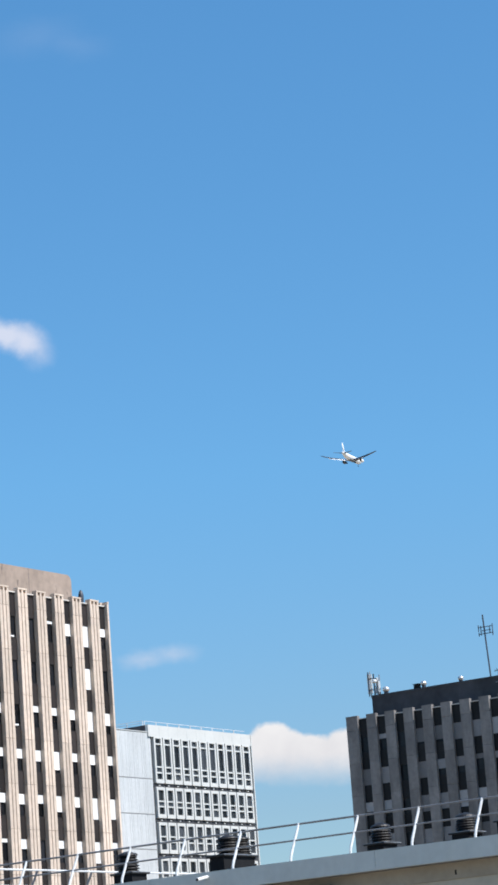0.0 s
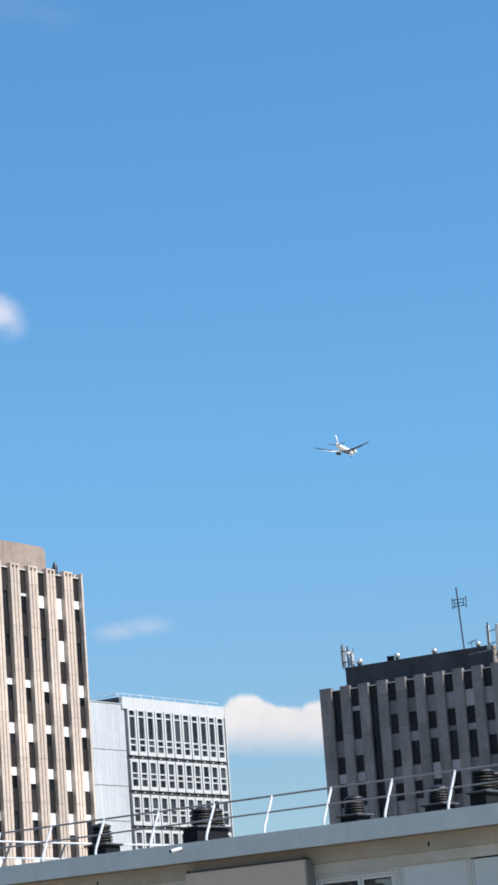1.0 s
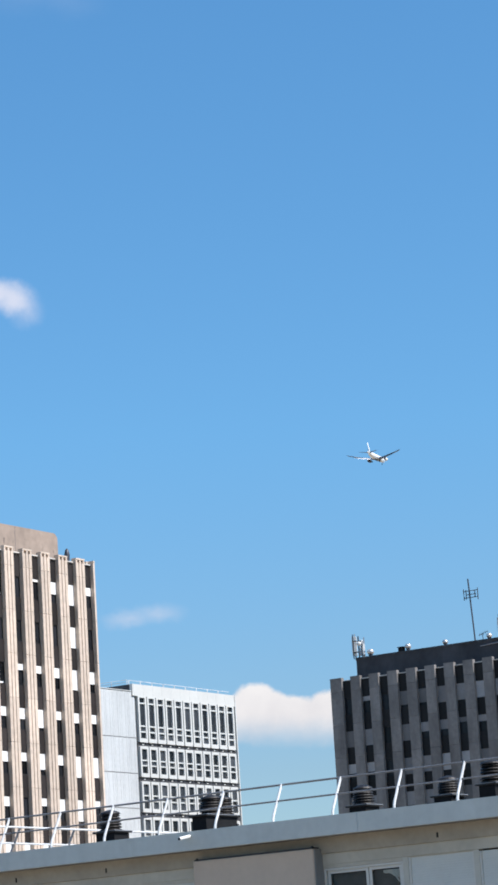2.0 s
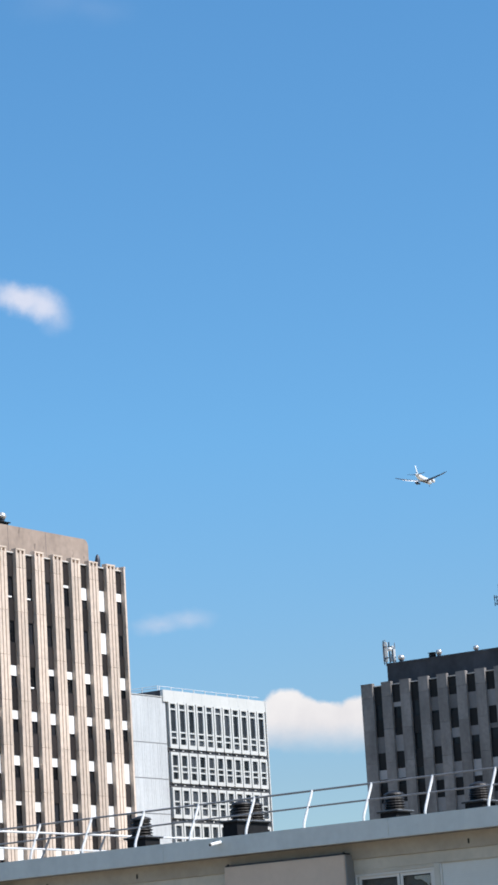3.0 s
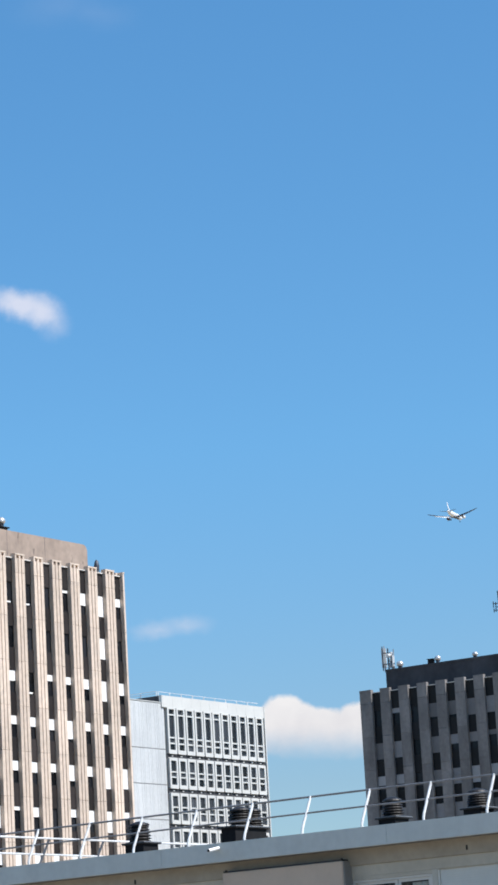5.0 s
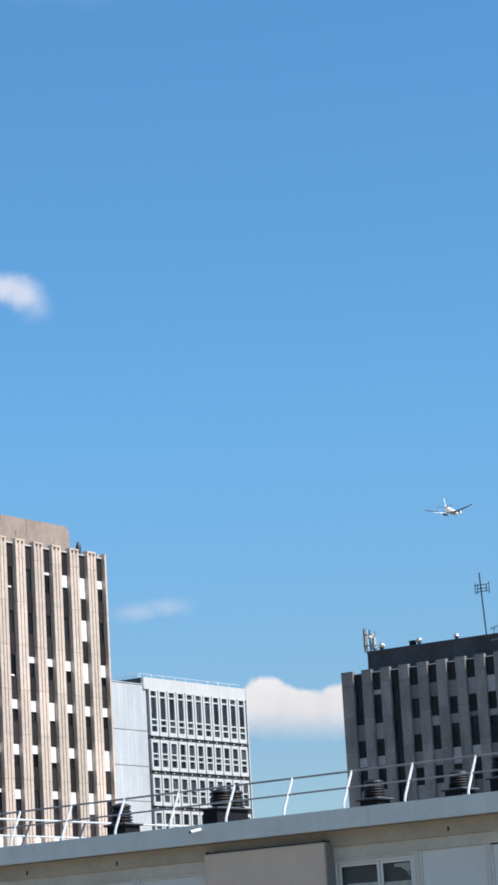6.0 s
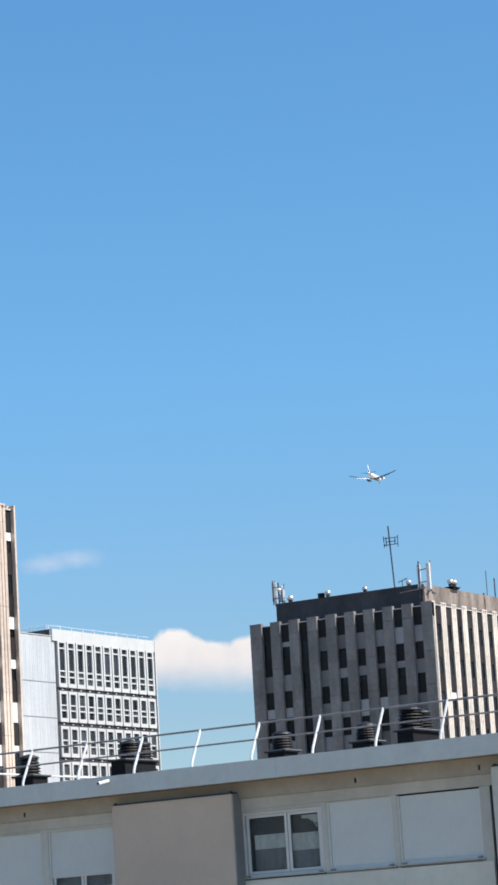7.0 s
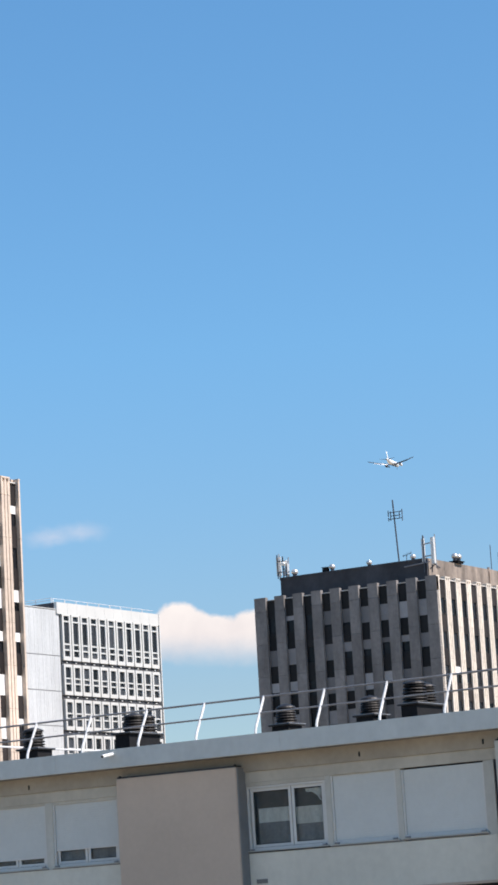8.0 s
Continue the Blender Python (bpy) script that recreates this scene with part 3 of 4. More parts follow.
for nm, pts, r in (("pole", [(-0.50, 0.0, 0), (-0.52, 0.0, 2.05)], 0.05), ("pole", [(0.05, 0.0, 0), (0.02, 0.0, 1.85)], 0.06), ("pole", [(0.34, 0.0, 0), (0.34, 0.0, 1.25)], 0.04),
                   ("arm", [(-0.5, 0.0, 0.55), (0.62, 0.0, 0.5)], 0.04), ("arm", [(-0.5, 0.0, 1.5), (0.3, 0.0, 1.42)], 0.035), ("arm", [(0.05, 0.0, 0.9), (0.62, 0.0, 0.15)], 0.03)):
    bm = bmesh.new()
    tube(bm, pts, r, 8)
    part(nm, bm, DARKSTEEL, roof_mount)
bm = bmesh.new()
lathe(bm, [(0.05, 0), (0.19, 0.03), (0.20, 0.24), (0.14, 0.30), (0.03, 0.32)], 14, (0.14, -0.12, 1.05))
part("drum", bm, ANTENNA, roof_mount, "small white drum antenna", smooth=True)
bm = bmesh.new()
box(bm, 0.10, 0.36, -0.08, 0.10, 0.18, 0.62)
bevel(bm, 0.02)
part("radio_box", bm, GALV, roof_mount)
turbine_vent(-108.07, PY + 0.4, PZ + 0.05, 1.0)
turbine_vent(-104.5, PY + 0.4, PZ, 0.9)
turbine_vent(-100.35, PY + 0.4, PZ, 0.9)
box_vent = thing("roof_exhaust_box", "small black exhaust box on the parapet", "vent", (-108.65, PY + 0.3, PZ))
bm = bmesh.new()
box(bm, -0.26, 0.26, -0.2, 0.2, 0, 0.40)
bevel(bm, 0.05, 2)
part("body", bm, BITUMEN, box_vent)
bm = bmesh.new()
box(bm, -0.30, 0.30, -0.24, 0.24, 0.402, 0.45)
part("lid", bm, BITUMEN, box_vent)

panel_antenna(-99.05, PY - 0.15, 29.45, 2.3, 0.26, 10)
panel_antenna(-98.10, PY - 0.25, 29.2, 2.55, 0.46, -30)
yoke = thing("antenna_yoke", "galvanised steel yoke clamped to a parapet corner", "bracket", (-98.7, PY - 0.2, 29.0))
for nm, pts in (("arm", [(-2.2, 0, 0.62), (0.2, 0, 0.78)]), ("arm", [(-0.5, 0, 2.25), (0.65, 0, 2.35)]), ("leg", [(0.35, 0.05, -0.1), (0.4, 0.05, 1.2)]),
                ("leg", [(0.55, 0.1, 0.6), (0.95, 0.3, 0.2)]), ("leg", [(-0.1, 0.05, 0.3), (-0.1, 0.05, 1.1)]), ("leg", [(-0.32, -0.05, -0.05), (-0.30, -0.05, 3.0)]), ("leg", [(0.2, 0.0, 0.2), (0.75, -0.05, 0.55)]), ("arm", [(-0.4, 0, 1.25), (0.7, 0, 1.3)])):
    bm = bmesh.new()
    tube(bm, pts, 0.05)
    part(nm, bm, GALV if nm == "arm" else DARKSTEEL, yoke)

mast = thing("aerial_mast", "tall thin lattice mast with dipole antennas", "antenna", (-101.78, PY + 0.6, PZ))
bm = bmesh.new()
tube(bm, [(0, 0, 0), (-0.26, 0, 5.3)], 0.065)
part("pole", bm, DARKSTEEL, mast)
for x0, x1, z in ((-0.72, 0.58, 3.72), (-0.55, 0.40, 3.98), (-0.74, 0.56, 4.28)):
    bm = bmesh.new()
    tube(bm, [(x0, 0, z), (x1, 0, z)], 0.035, 6)
    part("crossbar", bm, DARKSTEEL, mast)
for xx, z0, z1 in ((-0.74, 3.95, 4.48), (-0.72, 3.55, 3.88), (-0.52, 3.6, 4.4), (0.30, 3.68, 4.3), (0.57, 3.48, 4.46)):
    bm = bmesh.new()
    tube(bm, [(xx, 0, z0), (xx, 0, z1)], 0.04, 6)
    part("dipole", bm, DARKSTEEL, mast)
yagi = thing("yagi_aerial", "small dark television aerial on a stub", "antenna", (-101.0, PY + 0.5, PZ))
bm = bmesh.new()
tube(bm, [(0, 0, 0), (0, 0, 0.6)], 0.03, 6)
part("stub", bm, DARKSTEEL, yagi)
bm = bmesh.new()
tube(bm, [(-0.35, 0, 0.5), (0.5, 0, 0.72)], 0.025, 6)
part("boom", bm, DARKSTEEL, yagi)
for k in range(5):
    bm = bmesh.new()
    c = -0.3 + 0.18 * k
    tube(bm, [(c, 0, 0.40 + 0.047 * k), (c, 0, 0.66 + 0.047 * k)], 0.015, 5)
    part("element", bm, DARKSTEEL, yagi)

vent_pair(-98.9, 189.9, PZ)
for y, tall, r in ((196.4, 2.2, 0.035), (197.9, 1.7, 0.06)):
    whip = thing("whip_aerial", "thin upright whip aerial at a roof edge", "antenna", (-99.0, y, PZ), "whip aerials")
    bm = bmesh.new()
    tube(bm, [(0, 0, 0), (0, 0, tall)], r, 6)
    part("rod", bm, DARKSTEEL, whip)
    bm = bmesh.new()
    lathe(bm, [(0.12, 0), (0.12, 0.06), (0.05, 0.1)], 10)
    part("foot", bm, GALV, whip)
flue = thing("flue_pipe", "rusty flue pipe leaning on the parapet", "pipe", (-98.75, 195.4, 28.9))
bm = bmesh.new()
tube(bm, [(0, 0, 0), (0, 0.03, 0.9), (-0.1, 0.1, 1.35)], 0.10)
part("pipe", bm, RENDERED, flue)
bm = bmesh.new()
lathe(bm, [(0.13, 0), (0.13, 0.08)], 12, (-0.1, 0.1, 1.33))
part("collar", bm, GALV, flue)

vent_pair(-101.9, 121.55, 32.55)
finial = thing("roof_ventilator", "dark pointed roof ventilator beside the plant storey", "vent", (-101.4, 130.75, LT_TOP - 0.4))
bm = bmesh.new()
lathe(bm, [(0.15, 0), (0.17, 0.5), (0.18, 0.9), (0.12, 1.2), (0.02, 1.32)], 12)
part("hood", bm, DARKSTEEL, finial, smooth=True)
bm = bmesh.new()
lathe(bm, [(0.34, 0), (0.34, 0.1)], 12)
part("flange", bm, GALV, finial)


# ---- the low building in front ----
NY, WY = 50.0, 50.62                     # plane of the fascia, and of the wall under the eaves
LOW0, LOW1 = -43.75, 4.0                 # its two ends
low = thing("low_building", "low flat-roofed building with shuttered windows under deep eaves", "building", (0, 0, 0))
LEAN = pose(0.028, 0, 0.2, 0, -0.355, 0)   # roof, eaves and sills rise a little along the front
bm = bmesh.new()
box(bm, LOW0 + 0.5, LOW1, WY + 0.2, 61.0, -0.6, 5.40)
part("wall", bm, WALLPALE, low)
bm = bmesh.new()
box(bm, LOW0, LOW1, NY + 0.14, 61.4, 5.42, 5.80)
part("roof", bm, ROOFGREY, low)
SPLITS = [LOW0, -37.2, -30.86, -24.2, -17.3, -12.8, -8.3, -3.8, LOW1]
for a, b in zip(SPLITS, SPLITS[1:]):
    bm = bmesh.new()
    box(bm, a + 0.0015, b - 0.0015, NY, NY + 0.137, 5.415, 5.86)
    bevel(bm, 0.004, 2)
    part("fascia_panel", bm, FASCIA, low, "grey-blue painted roof edge")
bm = bmesh.new()
box(bm, LOW0, LOW0 + 0.137, NY + 0.14, 61.4, 5.415, 5.86)
part("fascia_return", bm, FASCIA, low)
bm = bmesh.new()
box(bm, LOW0 + 0.4, LOW1, WY - 0.06, WY + 0.198, 5.055, 5.418)
part("lintel", bm, SOFFIT, low, "tan rendered band under the eaves")
bm = bmesh.new()
box(bm, LOW0 + 0.4, LOW1, WY, WY + 0.198, 4.80, 5.052)
part("shutter_box", bm, HEADBAND, low)


def slatted(x0, x1, z0, z1):
    """A roller shutter as one sheet with a shallow groove at each slat."""
    bm = bmesh.new()
    n = max(3, round((z1 - z0) / 0.055))
    line = [(WY + 0.075, z0)]
    for k in range(n):
        a, c = z0 + (z1 - z0) * k / n, z0 + (z1 - z0) * (k + 1) / n
        line += [(WY + 0.0548, a + 0.002), (WY + 0.054, (a + c) / 2), (WY + 0.0548, c - 0.002), (WY + 0.0555, c)]
    line.append((WY + 0.075, z1))
    loft(bm, [[(x, y, z) for y, z in line] for x in (x0, x1)])
    return bm


def bay(x0, x1, z0, z1, down, parent, mid):
    """A window bay: frame, two sashes with dark rooms behind, and a roller shutter let down to z = down."""
    b = thing("window_bay", "", "", (0, 0, 0))
    b.parent = parent
    bm = bmesh.new()
    box(bm, x0, x1, WY + 0.02, WY + 0.12, z0 - 0.06, z0)
    box(bm, x0, x0 + 0.045, WY + 0.03, WY + 0.12, z0, z1)
    box(bm, x1 - 0.045, x1, WY + 0.03, WY + 0.12, z0, z1)
    if down == z1:
        box(bm, x0 + 0.045, x1 - 0.045, WY + 0.03, WY + 0.12, z1 - 0.05, z1)
    part("window_frame", bm, PVC, b)
    if down > z0 + 0.05:
        for a, c in ((x0 + 0.07, mid - 0.01), (mid + 0.01, x1 - 0.07)):
            bm = bmesh.new()
            w = 0.07
            box(bm, a, c, WY + 0.075, WY + 0.125, z0 + 0.01, z0 + w)
            box(bm, a, c, WY + 0.075, WY + 0.125, z1 - w - 0.05, z1 - 0.055)
            box(bm, a, a + w, WY + 0.075, WY + 0.125, z0 + w, z1 - w - 0.05)
            box(bm, c - w, c, WY + 0.075, WY + 0.125, z0 + w, z1 - w - 0.05)
            s = part("sash", bm, PVC, b)
            bm = bmesh.new()
            box(bm, a + w, c - w, WY + 0.095, WY + 0.101, z0 + w, z1 - w - 0.05)
            pn = new("pane", mesh_from("pane", bm, CLEAR))
            pn.parent = s
            pn.visible_shadow = False
            bm = bmesh.new()
            g = 0.014
            for q in ((a + w, c - w, z0 + w, z0 + w + g), (a + w, c - w, z1 - w - 0.05 - g, z1 - w - 0.05), (a + w, a + w + g, z0 + w, z1 - w - 0.05), (c - w - g, c - w, z0 + w, z1 - w - 0.05)):
                box(bm, q[0], q[1], WY + 0.088, WY + 0.094, q[2], q[3])
            gk = new("gasket", mesh_from("gasket", bm, RUBBER))
            gk.parent = s
    if down < z1 - 0.02:
        part("shutter", slatted(x0 + 0.05, x1 - 0.05, down, z1 - 0.0), SLATPVC, b, "pale roller shutter let down")
        bm = bmesh.new()
        box(bm, x0 + 0.05, x1 - 0.05, WY + 0.045, WY + 0.075, down - 0.04, down)
        part("shutter_foot", bm, PVC, b)
    bm = bmesh.new()
    box(bm, x0 - 0.04, x1 + 0.04, WY - 0.05, WY + 0.03, z0 - 0.086, z0 - 0.064)
    part("sill", bm, JAMB, b)
    # dark strip put in as the shadow below the sill
    bm = bmesh.new()
    box(bm, x0 - 0.05, x1 + 0.05, WY - 0.02, WY + 0.03, z0 - 0.112, z0 - 0.088)
    part("sill_shadow", bm, RUBBER if down == z1 else JAMBSHADE, b)
    for xx in (x0 + 0.09, x1 - 0.09):
        bm = bmesh.new()
        box(bm, xx - 0.06, xx + 0.06, WY - 0.03, WY + 0.02, z0 - 0.058, z0 - 0.02)
        bevel(bm, 0.01)
        part("catch", bm, GALV, b)
    return b


CLEAR, cn, cl = nodes_of("clear_window_glass")
clear = cn["Principled BSDF"].inputs
clear["Base Color"].default_value = (0.93, 0.95, 0.94, 1)
clear["Roughness"].default_value, clear["IOR"].default_value, clear["Transmission Weight"].default_value = 0.01, 1.45, 1.0

BAYS = [(-41.95, -40.02, 3.30, 4.74, 3.56), (-39.87, -38.04, 3.30, 4.735, 3.52), (-37.82, -35.90, 3.30, 4.72, 3.66),
        (-32.24, -30.12, 3.31, 4.71, 4.71), (-29.98, -28.29, 3.31, 4.775, 3.33), (-28.15, -26.08, 3.32, 4.76, 3.33)]
for x0, x1, z0, z1, down in BAYS:
    bay(x0, x1, z0, z1, down, low, -31.07 if down == z1 else (x0 + x1) / 2)
for x0, x1 in [q[:2] for q in BAYS[:3]]:
    bm = bmesh.new()
    box(bm, x0 + 0.04, x1 - 0.04, WY + 0.185, WY + 0.195, 3.26, 4.6)
    part("room_shade", bm, ROOM, low)
    bm = bmesh.new()
    box(bm, x0 + 0.12, x1 - 0.14, WY + 0.150, WY + 0.158, 3.28, 4.5)
    part("net_curtain", bm, NET, low)
# behind the open window: dim room board, cream band half way, grey net below
bm = bmesh.new()
box(bm, -32.2, -30.19, WY + 0.185, WY + 0.195, 3.26, 4.6)
part("room_shade", bm, ROOM, low)
# the cream band stands in for a bright reflection across the panes
for x0, x1, zs in ((-32.02, -31.13, (3.34, 3.87, 4.22)), (-31.02, -30.22, (3.34, 3.78, 4.19))):
    for nm, z0, z1, mt in (("net_curtain", zs[0], zs[1], NET), ("pane_reflection_band", zs[1] + 0.004, zs[2], REFLECTED)):
        bm = bmesh.new()
        n = 14
        rows = [[(x0 + (x1 - x0) * k / n, WY + 0.150 + 0.006 * math.sin(k * 1.9), z) for k in range(n + 1)] for z in (z0, z1 - 0.02 * (nm == "pane_reflection_band"))]
        loft(bm, [[p for p in row] + [(p[0], p[1] + 0.006, p[2]) for p in reversed(row)] for row in rows])
        part(nm, bm, mt, low)
# pale folded sheet and streak stand in for reflections in the open window's corner
bm = bmesh.new()
fold = [(-30.72 + 0.48 * k / 8, WY + 0.135 + 0.012 * math.sin(k * 2.1), 4.56, 4.50 - 0.20 * (k / 8) ** 1.6 - 0.015 * math.sin(k * 1.7)) for k in range(9)]
loft(bm, [[(x, y, zt), (x, y, zb), (x, y + 0.008, zb), (x, y + 0.008, zt)] for x, y, zt, zb in fold])
part("reflection_sheet", bm, REFLECTED, low, "pale drape gathered in the window corner")
bm = bmesh.new()
tube(bm, [(-30.46, WY + 0.14, 4.50), (-30.32, WY + 0.14, 4.28)], 0.018, 6)
part("blind_cord", bm, PVC, low)
# walls between, over and under the bays
edge = [LOW0 + 0.5] + [v for q in BAYS[:3] for v in q[:2]] + [-35.70, -32.34] + [v for q in BAYS[3:] for v in q[:2]] + [-25.83]
for a, b in zip(edge[::2], edge[1::2]):
    bm = bmesh.new()
    box(bm, a, b, WY + 0.01, WY + 0.199, 3.19, 4.797)
    part("jamb", bm, JAMBSHADE if -32.4 < a < -32.2 else JAMB, low)
for x0, x1, z0, z1, down in BAYS[:3] + BAYS[4:5]:
    bm = bmesh.new()
    box(bm, x0, x1, WY + 0.02, WY + 0.199, z1 + 0.001, 4.797)
    part("header", bm, HEADBAND, low)
bm = bmesh.new()
box(bm, -28.10, -26.13, WY + 0.10, WY + 0.199, 4.762, 4.797)
part("shutter_slot", bm, RUBBER, low)
bm = bmesh.new()
box(bm, -32.24, -30.12, WY + 0.012, WY + 0.199, 4.714, 4.797)
part("shutter_housing", bm, HEADBAND, low)
bm = bmesh.new()
box(bm, LOW0 + 0.5, -25.84, WY - 0.015, WY + 0.199, 2.22, 3.188)
part("apron_panel", bm, WALLPALE, low, "pale painted panel under the windows")
bm = bmesh.new()
box(bm, LOW0 + 0.5, -25.84, WY + 0.06, WY + 0.199, -0.6, 2.216)
part("lower_wall", bm, SPANDREL, low)
bm = bmesh.new()
box(bm, -31.2, -25.86, WY - 0.03, WY + 0.05, 2.16, 2.216)
part("awning_box", bm, PIER, low)
bm = bmesh.new()
for k in range(3):
    box(bm, -32.06, -31.80, WY - 0.03, WY - 0.01, 2.515 + 0.028 * k, 2.53 + 0.028 * k)
box(bm, -32.08, -31.78, WY - 0.022, WY - 0.016, 2.50, 2.60)
part("air_grille", bm, JAMBSHADE, low)


def pier(x0, x1, material, label):
    bm = bmesh.new()
    box(bm, x0, x1, NY + 0.28, WY + 0.19, -0.6, 5.17)
    bevel(bm, 0.015, 2)
    part("pier", bm, material, low, label)
    # dark strip set in the gap for the shadow line under the eaves
    bm = bmesh.new()
    box(bm, x0 + 0.02, x1 - 0.02, NY + 0.31, WY - 0.061, 5.17, 5.21)
    part("pier_shadow_line", bm, JOINT, low)
    for x in (x0 + 0.10, x1 - 0.03):
        bm = bmesh.new()
        box(bm, x - 0.025, x + 0.025, NY + 0.29, NY + 0.335, 5.171, 5.235)
        bevel(bm, 0.006)
        part("hook", bm, RUBBER, low, "small black hook on the pier")
    # grey strip paints the shade onto the pier's right side
    bm = bmesh.new()
    box(bm, x1 + 0.001, x1 + 0.03, NY + 0.30, WY, -0.6, 5.16)
    part("pier_side_shade", bm, JAMBSHADE, low)


pier(-35.65, -32.27, PIER, "tan rendered pier")
pier(-25.59, -20.6, JAMB, "grey painted pier")
bm = bmesh.new()
box(bm, -25.83, -25.60, WY + 0.05, WY + 0.19, -0.6, 5.05)
part("slot", bm, JOINT, low)
bm = bmesh.new()
box(bm, LOW0 + 0.7, -42.42, WY - 0.16, WY - 0.02, 3.2, 5.235)
part("end_panel", bm, SHUTTER_W, low, "bright white panel")
bm = bmesh.new()
box(bm, LOW0 + 0.65, -42.37, WY - 0.2, WY - 0.061, 5.237, 5.29)
part("end_panel_cap", bm, JOINT, low)
for x in (-41.25, -38.44, -29.13, -26.00):
    bm = bmesh.new()
    box(bm, x - 0.022, x + 0.022, WY - 0.075, WY - 0.055, 5.145, 5.255)
    bevel(bm, 0.006)
    part("drip_slot", bm, RUBBER, low)
spout = thing("roof_spout", "short white overflow spout in the roof edge", "pipe", (-35.50, NY, 5.745))
bm = bmesh.new()
tube(bm, [(0, 0.0, 0), (-0.02, -0.40, -0.07)], 0.043, 12)
part("pipe", bm, PAINTWHITE, spout)
bm = bmesh.new()
tube(bm, [(-0.02, -0.401, -0.07), (-0.02, -0.409, -0.071)], 0.034, 12)
part("mouth", bm, RUBBER, spout)

# plain wall, unseen and added behind the eye for the panes to mirror
bm = bmesh.new()
box(bm, -114, -50, -42, -30, 0, 11.5)
wall_opposite = new("wall_opposite", mesh_from("wall_opposite", bm, SHADECONC))
tagged(wall_opposite, "plain grey concrete wall across the yard", "wall", kind="structure")

# leaning guard rail along the roof edge
rail = thing("guard_rail", "white tubular guard rail leaning inwards along a roof edge", "railing", (0, 0, 5.80))
for k in range(-1, 27):
    x = -41.37 + 1.636 * k
    if x > LOW1:
        break
    bm = bmesh.new()
    tube(bm, [(x, NY + 0.10, -0.05), (x, NY + 0.10, 0.12), (x + 0.005, NY + 0.13, 0.22), (x + 0.01, NY + 0.34, 0.60), (x + 0.02, NY + 0.52, 0.94)], 0.031, 8)
    part("post", bm, PAINTWHITE, rail)
for y, z, r in ((NY + 0.52, 0.93, 0.024), (NY + 0.31, 0.545, 0.021)):
    bm = bmesh.new()
    tube(bm, [(LOW0 + 0.7, y, z), (LOW1, y, z)], r, 8)
    part("bar", bm, RAILSTEEL, rail)
end_rail = thing("guard_rail", "white tubular guard rail leaning inwards across the roof end", "railing", (LOW0, NY, 5.80))
for k in range(5):
    y = 0.9 + 2.3 * k
    bm = bmesh.new()
    tube(bm, [(0.10, y, -0.05), (0.10, y, 0.12), (0.14, y, 0.22), (0.36, y, 0.60), (0.55, y, 0.94)], 0.03, 8)
    part("post", bm, GALV, end_rail)
for x, z in ((0.62, 0.95), (0.33, 0.56)):
    bm = bmesh.new()
    tube(bm, [(x, 0.45, z), (x, 11.0, z)], 0.026, 8)
    part("bar", bm, PAINTWHITE, end_rail)
back_rail = thing("guard_rail", "white tubular guard rail along the far roof edge", "railing", (0, 61.2, 5.80))
bm = bmesh.new()
tube(bm, [(LOW0 + 0.6, 0, 0.93), (-36.0, 0, 0.93)], 0.022, 8)
part("bar", bm, PAINTWHITE, back_rail)
bm = bmesh.new()
tube(bm, [(-36.0, 0, 0.93), (-36.0, 0, 0.0)], 0.022, 8)
part("post", bm, PAINTWHITE, back_rail)

lamp = thing("red_sign_disc", "red enamel disc on a short pole at the roof end", "sign", (LOW0 + 0.30, NY + 0.6, 5.80))
bm = bmesh.new()
tube(bm, [(0, 0, 0), (0, 0, 1.06)], 0.03, 8)
part("pole", bm, GALV, lamp)
bm = bmesh.new()
box(bm, -0.30, 0.30, -0.03, 0.03, 1.02, 1.38)
bevel(bm, 0.025, 2)
part("disc", bm, RED, lamp)


